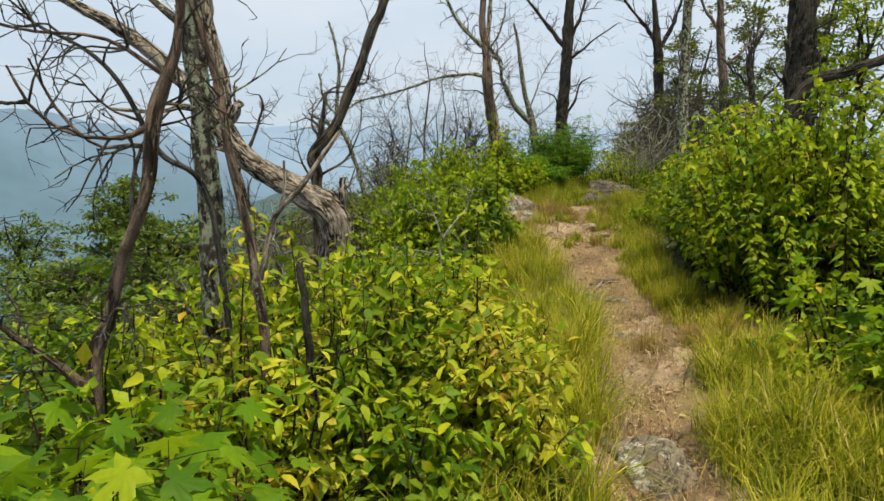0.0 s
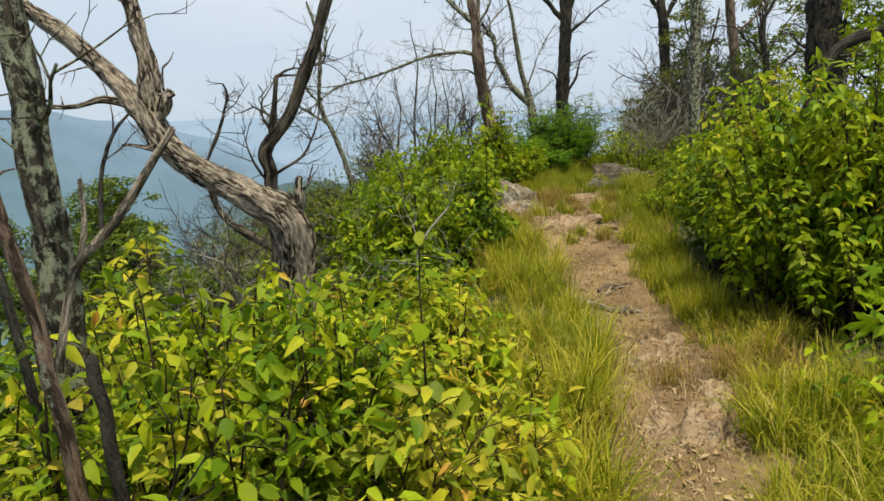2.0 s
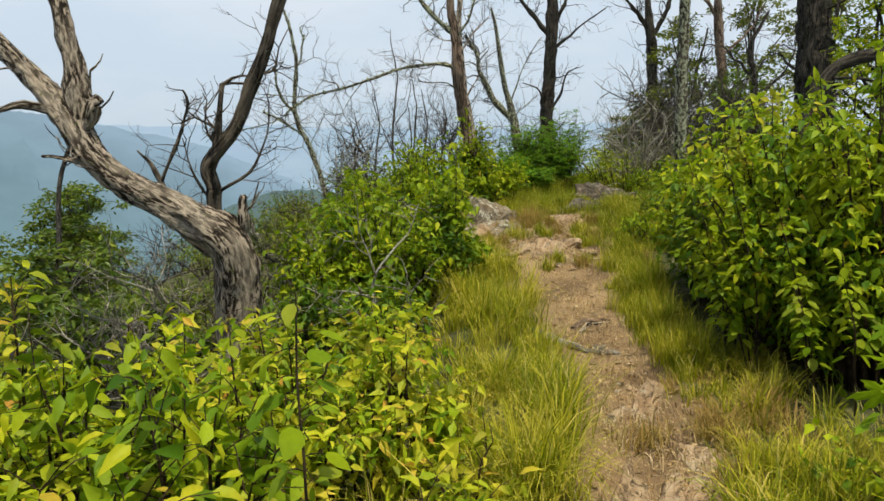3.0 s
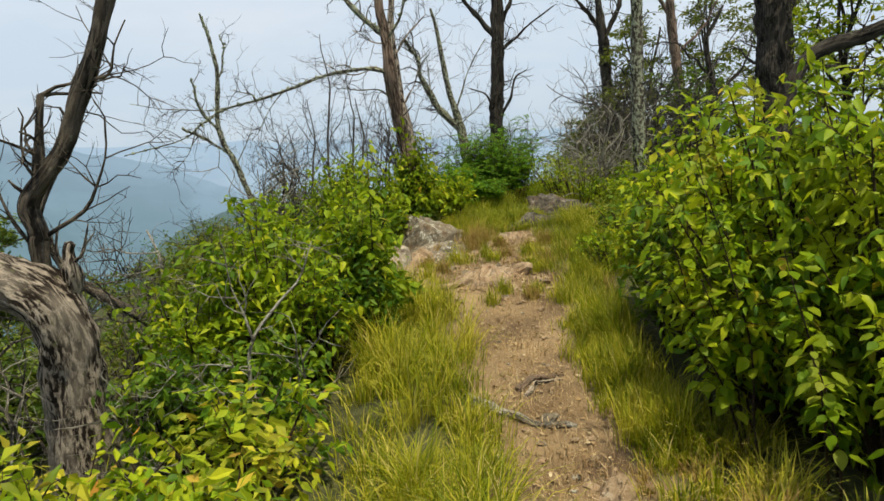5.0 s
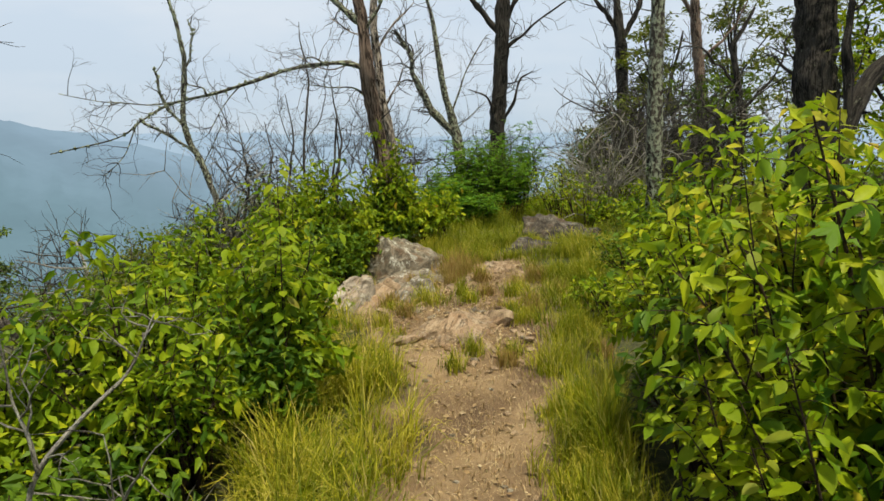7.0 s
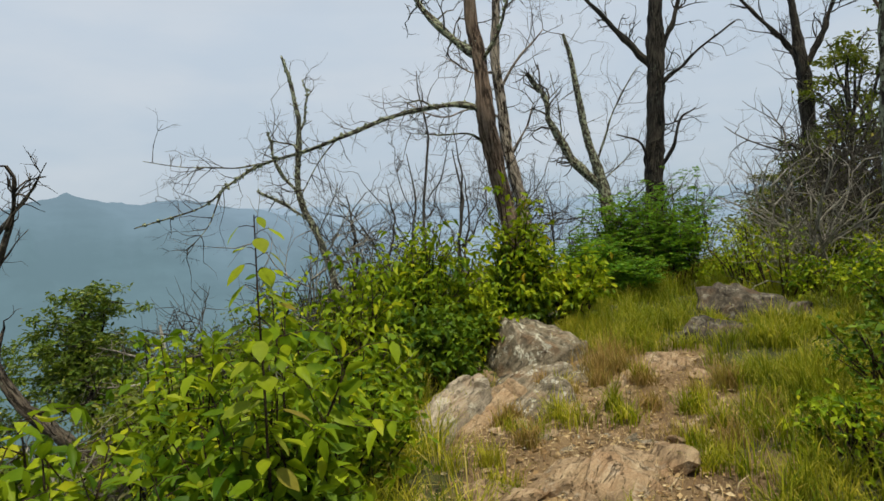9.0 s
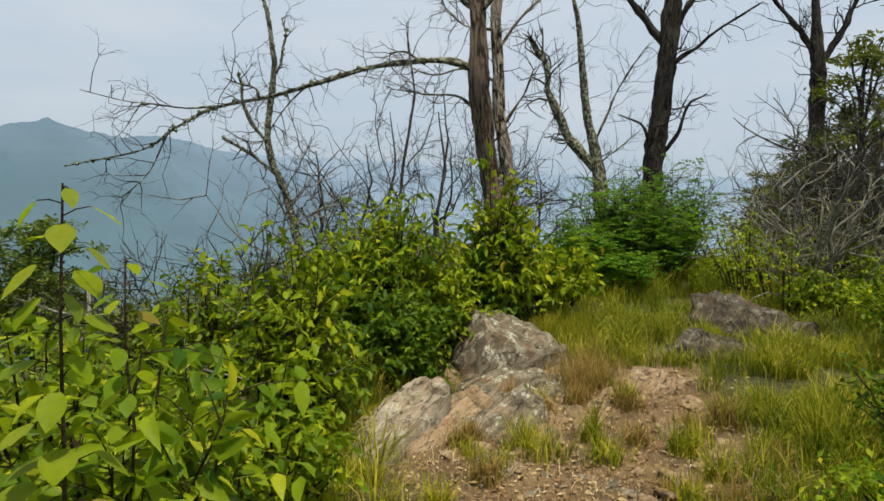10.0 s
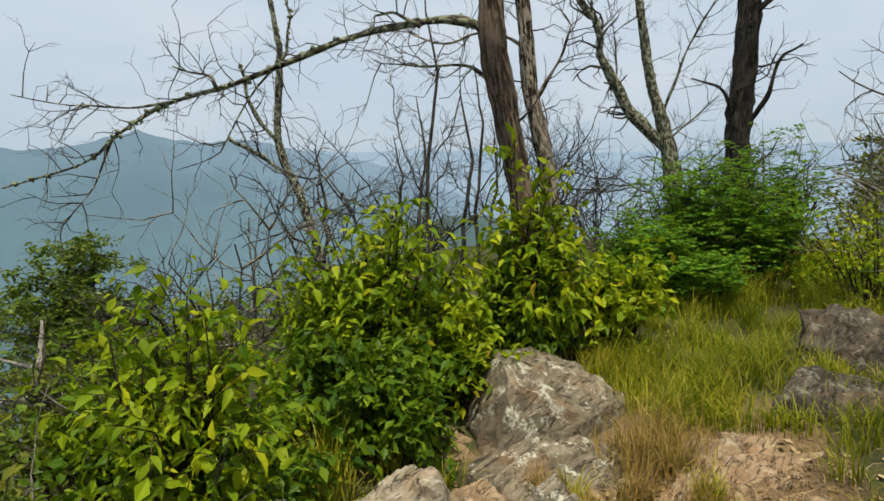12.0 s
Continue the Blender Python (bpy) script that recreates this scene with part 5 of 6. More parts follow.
for k in range(9):
    bx, by = brush_rng.uniform(4.0, 9.0), brush_rng.uniform(14.0, 18.0)
    brush("bare_brush", bx, by, brush_rng.uniform(1.7, 2.7), BR + " beyond the crest", 260 + k, M_GREY if k % 3 else M_PALE, 3, 3, 0.8)
for k, (bx, by, bh) in enumerate([(4.3, 13.6, 0.9), (4.9, 14.4, 1.1), (5.5, 13.7, 1.0), (4.2, 15.2, 1.2), (5.2, 15.6, 1.3), (6.1, 14.8, 1.2), (3.9, 14.3, 0.9), (6.6, 16.0, 1.4)]):
    brush("bare_brush", bx, by, bh, BR + " beyond the crest", 230 + k, M_PALE if k % 3 == 0 else M_GREY, 5, 3)


# ---- shrubs ----
YL = "knee-high shrub with yellow-green pointed leaves"
for k, (x, y, rx, ry, top, n) in enumerate([
        (-0.55, 3.05, 0.42, 0.40, 1.0, 38), (-0.62, 3.6, 0.40, 0.35, 0.92, 36), (-0.30, 4.6, 0.40, 0.4, 0.58, 30), (0.36, 2.72, 0.16, 0.25, 0.36, 16), (0.42, 3.4, 0.16, 0.3, 0.40, 16), (0.50, 4.0, 0.15, 0.3, 0.36, 14), (-0.15, 3.25, 0.36, 0.42, 0.84, 34), (0.16, 2.95, 0.24, 0.32, 0.70, 24), (-0.22, 4.15, 0.46, 0.5, 0.66, 34),
        (-1.05, 3.9, 0.45, 0.5, 0.92, 30), (0.22, 4.5, 0.30, 0.45, 0.55, 24), (-0.45, 5.1, 0.5, 0.5, 0.52, 28), (0.10, 5.5, 0.36, 0.45, 0.58, 26),
        (-0.95, 2.15, 0.36, 0.30, 0.72, 26), (-0.48, 2.25, 0.30, 0.26, 0.66, 26), (-0.08, 2.45, 0.22, 0.25, 0.52, 20), (-1.45, 3.2, 0.45, 0.5, 0.90, 28), (-0.1, 6.2, 0.4, 0.4, 0.45, 20),
        (-1.30, 2.55, 0.36, 0.36, 0.76, 26), (-0.75, 2.65, 0.30, 0.28, 0.86, 26), (-1.75, 2.7, 0.45, 0.4, 0.66, 24), (-0.32, 2.75, 0.25, 0.25, 0.84, 22), (0.02, 6.6, 0.3, 0.3, 0.5, 18), (-0.70, 4.3, 0.42, 0.4, 0.70, 30), (-1.5, 4.3, 0.5, 0.5, 0.8, 28)]):
    shrub("shrub", x, y, rx, ry, top, YL, M_YELLOW if k not in (1, 6, 13, 15, 16, 17, 18, 20, 21, 22) else (M_DEEP if k in (17, 18, 22) else M_GREEN if k % 3 else M_MID), 300 + k, n, 0.075, 0.038, k < 10 or k in (14, 15, 19, 21), 7, 0.45, group="low shrubs by the trail")
BUSH = "dense leafy bush with fresh green leaves"
for k, (x, y, rx, ry, top, n, mat) in enumerate([
        (-0.10, 7.25, 0.52, 0.55, 1.16, 50, M_MID), (0.42, 7.9, 0.40, 0.45, 1.22, 44, M_MID), (-0.55, 6.9, 0.36, 0.45, 0.92, 34, M_MID), (-0.35, 8.6, 0.45, 0.5, 1.15, 34, M_MID),
        (0.22, 6.95, 0.28, 0.30, 0.80, 26, M_MID), (0.35, 8.7, 0.36, 0.4, 1.0, 34, M_MID), (0.52, 7.5, 0.22, 0.3, 0.75, 24, M_DEEP), (-0.45, 6.3, 0.35, 0.3, 0.55, 22, M_DEEP)]):
    shrub("bush", x, y, rx, ry, top, BUSH + " beside the trail", mat, 330 + k, n, 0.088 if k < 2 else 0.07, 0.036, k in (0, 1, 4), 7, 0.5, "bush")
for k, (x, y, rx, ry, top, n, mat) in enumerate([
        (0.12, 9.7, 0.26, 0.28, 1.34, 44, M_MID), (0.12, 11.5, 0.58, 0.42, 1.52, 74, M_MID), (0.93, 12.05, 0.34, 0.28, 1.66, 54, M_GREEN), (1.45, 12.45, 0.40, 0.35, 1.15, 36, M_GREEN),
        (-0.45, 12.2, 0.4, 0.4, 0.85, 24, M_MID), (0.42, 10.85, 0.34, 0.25, 0.80, 52, M_DEEP), (0.10, 11.05, 0.40, 0.25, 0.95, 50, M_DEEP), (0.88, 11.95, 0.30, 0.15, 1.05, 36, M_DEEP), (-0.75, 10.4, 0.28, 0.3, 1.12, 26, M_MID), (-1.25, 9.7, 0.5, 0.5, 0.72, 40, M_OLIVE), (-0.85, 9.2, 0.4, 0.45, 0.74, 36, M_MID), (-1.5, 10.9, 0.6, 0.5, 0.70, 40, M_OLIVE), (0.62, 11.45, 0.28, 0.25, 1.0, 36, M_GREEN), (-0.3, 10.6, 0.40, 0.35, 0.78, 30, M_MID), (0.05, 10.2, 0.35, 0.3, 0.7, 26, M_DEEP),
        (-0.5, 9.5, 0.35, 0.4, 0.62, 24, M_DEEP), (1.05, 12.5, 0.4, 0.3, 1.2, 30, M_YELLOW)]):
    shrub("bush", x, y, rx, ry, top, BUSH + " behind the boulder", mat, 350 + k, n, 0.085 if k in (1, 2, 3) else 0.075, 0.040, k in (0, 1, 2), 7, 0.5, "bush")
# big bush on the other side of the trail
for k, (x, y, rx, ry, top, n, mat) in enumerate([
        (3.0, 5.95, 0.88, 0.82, 1.84, 150, M_GREEN), (3.6, 5.3, 0.7, 0.7, 1.85, 80, M_GREEN), (2.98, 6.6, 0.6, 0.5, 1.72, 70, M_YELLOW), (2.88, 5.5, 0.38, 0.4, 1.0, 40, M_MID), (3.0, 5.35, 0.55, 0.45, 1.92, 60, M_GREEN), (3.3, 4.4, 0.5, 0.5, 1.1, 40, M_DEEP)]):
    shrub("bush", x, y, rx, ry, top, "big dense bush with drooping green leaves", mat, 370 + k, n, 0.082, 0.034, k in (0, 3, 4), 9, 0.6, "bush", low=0.08)
for k, (x, y, rx, ry, top, n, mat, s) in enumerate([
        (3.0, 7.5, 0.6, 0.5, 1.75, 64, M_GREEN, 0.08), (2.75, 6.9, 0.4, 0.4, 1.2, 40, M_DEEP, 0.08), (3.4, 8.8, 0.6, 0.5, 1.3, 36, M_GREEN, 0.07), (3.3, 9.9, 0.4, 0.4, 0.85, 34, M_DEEP, 0.05), (4.1, 11.25, 0.5, 0.4, 1.30, 60, M_DEEP, 0.06), (3.75, 10.4, 0.35, 0.35, 0.8, 36, M_DEEP, 0.06), (2.85, 9.2, 0.3, 0.3, 0.55, 24, M_MID, 0.05), (4.2, 10.6, 0.6, 0.6, 1.15, 34, M_MID, 0.06),
        (4.4, 12.2, 0.6, 0.6, 1.2, 30, M_GREEN, 0.06), (2.15, 3.55, 0.40, 0.45, 0.62, 30, M_GREEN, 0.07), (2.5, 2.7, 0.5, 0.5, 0.85, 34, M_DEEP, 0.07), (4.1, 13.3, 0.45, 0.4, 0.92, 36, M_MID, 0.06), (4.9, 13.7, 0.55, 0.45, 1.05, 36, M_DEEP, 0.06), (4.6, 12.9, 0.45, 0.4, 0.95, 32, M_MID, 0.06), (5.6, 13.1, 0.6, 0.5, 1.15, 36, M_DEEP, 0.06), (3.4, 14.0, 0.5, 0.4, 0.95, 34, M_MID, 0.06), (5.2, 7.4, 0.8, 0.8, 1.7, 40, M_GREEN, 0.07), (5.6, 9.6, 0.9, 0.8, 1.6, 36, M_DEEP, 0.07)]):
    shrub("bush", x, y, rx, ry, top, "leafy green bush along the trail edge", mat, 380 + k, n, s, 0.042, k in (0, 1), 7, 0.35, "bush")


M_PINNATE = leaf_mat("pinnate_leaf", [(0.0, (0.04, 0.14, 0.012)), (0.6, (0.10, 0.25, 0.018)), (0.9, (0.18, 0.34, 0.022)), (1.0, (0.26, 0.38, 0.02))], 0.4)


def pinnate_bush(x, y, rx, ry, top, seed, label, mat, stems=16):
    """Upright shoots with feathery leaves of paired leaflets."""
    rng = np.random.default_rng(seed)
    z0 = height(x, y)
    org = (x, y, z0)
    root = root_at("pinnate_shrub", org, label, "shrub")
    lv, rib = Leaves(org), Tubes(org)
    for _ in range(stems):
        ang, u = rng.uniform(0, 6.28), math.sqrt(rng.uniform())
        ex, ey = x + rx * u * math.cos(ang), y + ry * u * math.sin(ang)
        ez = z0 + (top - z0) * rng.uniform(0.6, 1) * (1 - 0.3 * u)
        pts = curve([(x + (ex - x) * 0.5, y + (ey - y) * 0.5, z0 - 0.02), ((ex * 2 + x) / 3, (ey * 2 + y) / 3, (z0 + ez) / 2), (ex, ey, ez)], 10, rng, 0.01)
        st = Tubes(org)
        st.add(pts, np.linspace(0.010, 0.003, 10), 5)
        st.part("stem", M_TWIG, root)
        for k in range(3, 10):
            for _ in range(3):
                a2 = rng.uniform(0, 6.28)
                way = unit((math.cos(a2), math.sin(a2), rng.uniform(0.25, 1.2)))
                ln = rng.uniform(0.18, 0.32)
                q = curve([pts[k], pts[k] + way * ln * 0.5 + np.array([0, 0, 0.02]), pts[k] + way * ln - np.array([0, 0, 0.05])], 7, rng)
                rib.add(q[[0, 3, 6]], np.linspace(0.002, 0.001, 3), 3)
                side = unit(np.cross(way, (0, 0, 1)))
                for j in range(1, 7):
                    for sg in (-1, 1):
                        lv.add(q[j], unit(side * sg + way * 0.35), 0.048 * rng.uniform(0.8, 1.2))
    rib.part("leaf_rib_tangle", M_TWIG, root, kind="stuff")
    lv.part("foliage", mat, root, rng, False, width=1.0)
    return root


for k, (x, y, rx, ry, top) in enumerate([(2.15, 14.7, 0.55, 0.45, 1.85), (2.95, 15.2, 0.55, 0.45, 2.15), (2.6, 14.4, 0.5, 0.4, 1.6), (1.75, 14.0, 0.4, 0.4, 1.3), (2.1, 13.7, 0.4, 0.3, 1.0)]):
    pinnate_bush(x, y, rx, ry, top, 420 + k, "feathery green pinnate-leaved shrub under bare trees", M_PINNATE, 26)
for k in range(28):
    x, y = brush_rng.uniform(3.4, 8.5), brush_rng.uniform(12.4, 17.5)
    if math.hypot(x - 3.4, y - 12.5) > 0.9:
        shrub("bush", x, y, 0.6, 0.6, height(x, y) + brush_rng.uniform(0.6, 1.1), "low olive-green undergrowth on the ridge", M_OLIVE if k % 2 else M_GREEN, 440 + k, 16, 0.05, 0.05, False, 6, 0.2, "bush", "undergrowth on the ridge")
for k in range(52):
    x, y = (brush_rng.uniform(-9, -1.4), brush_rng.uniform(2.6, 16)) if k < 26 else (brush_rng.uniform(-3.8, -0.7), brush_rng.uniform(7.5, 17))
    shrub("bush", x, y, 0.7, 0.7, height(x, y) + brush_rng.uniform(0.5, 0.9), "olive-green scrub on the steep slope", M_OLIVE if k % 3 else M_DEEP, 470 + k, 16, 0.06, 0.06, False, 6, 0.2, "bush", "scrub on the slope")


def crown_tree(name, x, y, top, spread, label, mat, seed, clumps=60, leaf=0.11, z_low=0.35, trunk=0.06, per=36):
    """A small tree with an open, uneven crown of leaf clusters."""
    rng = np.random.default_rng(seed)
    z0 = height(x, y)
    org = (x, y, z0)
    hgt = top - z0
    root = root_at(name, org, label, "tree")
    tb = Tubes(org)
    tb.add(curve([(x, y, z0 - 0.05), (x + 0.1, y, z0 + hgt * 0.35), (x - 0.1, y, z0 + hgt * 0.65), (x, y, top - 0.2)], 16, rng, 0.04), np.linspace(trunk, trunk * 0.25, 16), 9, 0.2)
    tb.part("trunk", M_BARK_DARK, root)
    lv, lm = Leaves(org), Tubes(org)
    boughs = []
    for k in range(11):
        ang, u = k * 2.4 + rng.normal(0, 0.3), z_low + (1 - z_low) * (k + 0.5) / 11
        r = spread * (1.05 - 0.75 * (u - z_low) / (1 - z_low)) * rng.uniform(0.6, 1.1)
        end = np.array([x + r * math.cos(ang), y + r * math.sin(ang), z0 + hgt * min(1.0, u + 0.10) - 0.12])
        line = curve([(x, y, z0 + hgt * u * 0.62), (np.array([x, y, z0 + hgt * u * 0.8]) * 0.55 + end * 0.45) + rng.normal(0, 0.06, 3), end], 10, rng, 0.05)
        lm.add(line, np.linspace(trunk * 0.55, 0.008, 10), 5)
        boughs.append(line)
    for k in range(clumps):
        line = boughs[k % 11]
        q = line[int(rng.integers(4, 10))]
        c = q + rng.normal(0, 1, 3) * np.array([0.24, 0.24, 0.13]) * spread
        c[2] = min(c[2], top)
        lm.add(curve([q, (q + c) / 2 + rng.normal(0, 0.03, 3), c], 4, rng, 0.02), np.linspace(0.010, 0.004, 4), 4)
        for _ in range(per):
            d = rng.normal(0, 1, 3)
            d[2] = d[2] * 0.5
            lv.add(c + rng.normal(0, 1, 3) * np.array([0.11, 0.11, 0.06]), unit(d), leaf * rng.uniform(0.7, 1.2))
    lm.part("branch_tangle", M_BARK_DARK, root, kind="stuff")
    lv.part("foliage", mat, root, rng, False, droop=0.15, width=0.8)
    return root


crown_tree("evergreen_tree", -8.9, 18.0, 0.55, 1.55, "rounded broad-leaved evergreen tree on the slope", M_LAUREL, 501, 150, 0.14, per=52)
crown_tree("evergreen_tree", -8.3, 17.2, -0.35, 1.3, "dark broad-leaved evergreen tree lower on the slope", M_LAUREL, 502, 110, 0.13, per=52)
crown_tree("evergreen_tree", -7.2, 12.5, -0.8, 1.3, "dark broad-leaved evergreen tree lower on the slope", M_LAUREL, 503, 110, 0.13, per=52)
crown_tree("evergreen_tree", -3.7, 8.9, 0.35, 0.95, "dark broad-leaved evergreen shrub below the snag", M_LAUREL, 512, 70, 0.12, per=52)
crown_tree("evergreen_tree", -2.7, 8.0, 0.0, 0.8, "dark broad-leaved evergreen shrub below the snag", M_LAUREL, 513, 60, 0.11, per=52)
crown_tree("evergreen_tree", -3.2, 5.6, 0.1, 0.9, "dark broad-leaved evergreen shrub below the snag", M_LAUREL, 514, 60, 0.11, per=52)
crown_tree("evergreen_tree", -11.5, 17.5, -0.3, 1.8, "dark broad-leaved evergreen tree lower on the slope", M_LAUREL, 504, 120, 0.13, per=52)
crown_tree("leafy_tree", 9.6, 21.5, 6.2, 1.5, "slender leafy tree behind bare trunks", M_OLIVE, 505, 90, 0.15, 0.3)
crown_tree("leafy_tree", 10.5, 19.0, 5.4, 1.5, "slender leafy tree behind bare trunks", M_OLIVE, 506, 90, 0.15, 0.3)
crown_tree("leafy_tree", 6.6, 21.5, 2.8, 1.2, "low leafy tree behind grey brush", M_OLIVE, 507, 80, 0.14, 0.2)
crown_tree("leafy_tree", 6.2, 19.0, 2.6, 1.3, "low leafy tree behind grey brush", M_OLIVE, 509, 70, 0.14, 0.15)
crown_tree("leafy_tree", 7.6, 18.0, 3.0, 1.4, "low leafy tree behind grey brush", M_DEEP, 510, 80, 0.14, 0.15)
crown_tree("leafy_tree", 5.2, 18.8, 1.7, 1.0, "low leafy tree behind grey brush", M_OLIVE, 511, 50, 0.12, 0.1)
crown_tree("leafy_tree", 7.2, 20.5, 4.9, 1.1, "slender leafy tree behind bare trunks", M_OLIVE, 515, 70, 0.14, 0.4)
crown_tree("leafy_tree", 8.0, 13.2, 4.2, 1.3, "leafy tree with drooping branches", M_GREEN, 508, 80, 0.13, 0.3)


# ---- plants with leaves one can pick apart ----
def leaf_object_mesh(name, lobes=False):
    if lobes:
        # half outline: pointed lobes and teeth, by angle and reach
        half = [(0, 1.0), (7, 0.74), (14, 0.70), (18, 0.56), (26, 0.36), (36, 0.60), (44, 0.66), (50, 0.92), (57, 0.66), (66, 0.58), (76, 0.34), (90, 0.44), (104, 0.62), (114, 0.40), (134, 0.30), (160, 0.16)]
        ring = [(-a, r) for a, r in reversed(half[1:])] + half
        v = [(0.0, 0, 0.02)] + [(r * math.cos(radians(a)) * 0.62, r * math.sin(radians(a)) * 0.62, -0.16 * r * r + 0.03 * math.cos(radians(a * 7))) for a, r in ring]
        f = [(0, i, i + 1) for i in range(1, len(ring))]
    else:
        us = [0, 0.12, 0.28, 0.45, 0.62, 0.8, 0.92, 1.0]
        ws = [0.0, 0.15, 0.26, 0.29, 0.25, 0.15, 0.06, 0.0]
        v = [(u, s * w, (0.10 * abs(s) * w - 0.12 * u * u) + (0.012 if i % 2 else 0) * abs(s)) for i, (u, w) in enumerate(zip(us, ws)) for s in (-1, 0, 1)]
        f = []
        for i in range(7):
            for j in range(2):
                a = i * 3 + j
                f += [(a, a + 1, a + 4), (a, a + 4, a + 3)]
    me = fill_mesh(bpy.data.meshes.new(name), v, f)
    me.materials.append(M_MAPLE if lobes else M_LEAF_ONE)
    return me


LEAF_ONE, LEAF_LOBED = leaf_object_mesh("leaf"), leaf_object_mesh("lobed_leaf", True)


def leafy_shoot(name, x, y, top, label, seed, leaves=26, size=0.085, me=None, lean=(0, 0), start=0.3, group=""):
    """An upright shoot with single leaves set round its stem."""
    rng = np.random.default_rng(seed)
    z0 = height(x, y)
    root = root_at(name, (x, y, z0), label, "plant", group)
    pts = curve([(x, y, z0 - 0.02), (x + lean[0] * 0.3, y + lean[1] * 0.3, z0 + (top - z0) * 0.5), (x + lean[0], y + lean[1], top)], 14, rng, 0.006)
    st = Tubes((x, y, z0))
    st.add(pts, np.linspace(0.007, 0.002, 14), 6)
    st.part("stem", M_TWIG, root)
    for i in range(leaves):
        s = start + (1 - start) * (i + 0.5) / leaves
        p = np.array([np.interp(s, np.linspace(0, 1, 14), pts[:, c]) for c in range(3)]) - np.array([x, y, z0])
        ang = i * 2.4 + rng.normal(0, 0.4)
        pet = rng.uniform(0.02, 0.05) * (3.0 if me is LEAF_LOBED else 1)
        way = np.array([math.cos(ang), math.sin(ang), rng.uniform(0.0, 0.5)])
        q = p + way * pet
        ob = new("leaf", me or LEAF_ONE)
        ob.parent = root
        sc = size * rng.uniform(0.7, 1.15) * (1 - 0.35 * max(0, s - 0.75) / 0.25)
        ob.matrix_basis = pose(*q, rng.normal(0, 18), rng.uniform(5, 45), math.degrees(ang)) @ Matrix.Diagonal((sc, sc, sc, 1))
        tb = Tubes()
        tb.add(np.array([p, (p + q) / 2 + np.array([0, 0, 0.004]), q]), [0.0016, 0.0014, 0.0012], 3)
        pe = tb.part("petiole", M_TWIG, ob)
        pe.matrix_parent_inverse = ob.matrix_basis.inverted()
    return root


leafy_shoot("leafy_shoot", 0.19, 3.0, 1.13, "upright shoot with yellow-green leaves", 601, 24, 0.085, group="leafy shoots")
leafy_shoot("leafy_shoot", 0.60, 7.5, 1.58, "tall upright shoot with bronze-tipped leaves", 602, 48, 0.098, group="leafy shoots")
leafy_shoot("leafy_shoot", -0.25, 2.6, 0.85, "upright shoot with yellow-green leaves", 603, 22, 0.085, group="leafy shoots")
leafy_shoot("leafy_shoot", -0.62, 2.35, 0.78, "upright shoot with yellow-green leaves", 604, 22, 0.09, group="leafy shoots")
leafy_shoot("leafy_shoot", -0.15, 3.6, 0.95, "upright shoot with yellow-green leaves", 605, 22, 0.08, group="leafy shoots")
leafy_shoot("leafy_shoot", 0.48, 7.85, 1.40, "tall upright shoot with yellow-green leaves", 606, 40, 0.09, group="leafy shoots")
for k, (x, y, top, ln) in enumerate([(-0.98, 1.75, 0.64, (0.1, 0)), (-0.78, 1.5, 0.60, (0, 0.1)), (-0.50, 1.70, 0.58, (0.05, 0)), (-1.15, 2.0, 0.66, (0, 0)), (-0.68, 1.9, 0.66, (0.1, 0.1)), (-0.42, 1.45, 0.54, (0, 0)), (-0.98, 1.5, 0.62, (0, 0)), (-0.62, 1.45, 0.66, (0, 0)), (-0.88, 1.35, 0.68, (0, 0)), (-0.72, 1.3, 0.64, (0, 0)), (-1.1, 1.5, 0.66, (0, 0)), (-0.55, 1.55, 0.68, (0, 0)), (-0.85, 2.0, 0.62, (0, 0)), (-1.2, 1.7, 0.6, (0, 0))]):
    leafy_shoot("maple_seedling", x, y, top, "maple seedling with broad lobed bright green leaves", 620 + k, 9, 0.23, LEAF_LOBED, ln, 0.78, "maple seedlings")
for k, (x, y, top) in enumerate([(2.1, 3.1, 0.6), (2.3, 3.65, 0.75), (2.25, 4.1, 0.7), (2.45, 3.2, 0.85), (2.95, 7.2, 1.1), (3.0, 7.0, 1.2), (2.9, 7.6, 0.95)]):
    leafy_shoot("broadleaf_plant", x, y, top, "plant with broad toothed green leaves", 640 + k, 10, 0.20, LEAF_LOBED, (0, 0), 0.3, "broad-leaved plants")
for k, (x, y, top) in enumerate([(2.72, 6.35, 1.30), (2.82, 6.8, 1.6), (2.8, 6.25, 1.7), (2.86, 7.1, 1.35), (2.98, 7.3, 1.75), (2.95, 6.7, 1.3), (2.9, 6.55, 1.65)]):
    leafy_shoot("maple_sapling", x, y, top, "slender maple sapling with lobed green leaves", 680 + k, 20, 0.17, LEAF_LOBED, (-0.05, 0), 0.3, "maple saplings beside the bush")
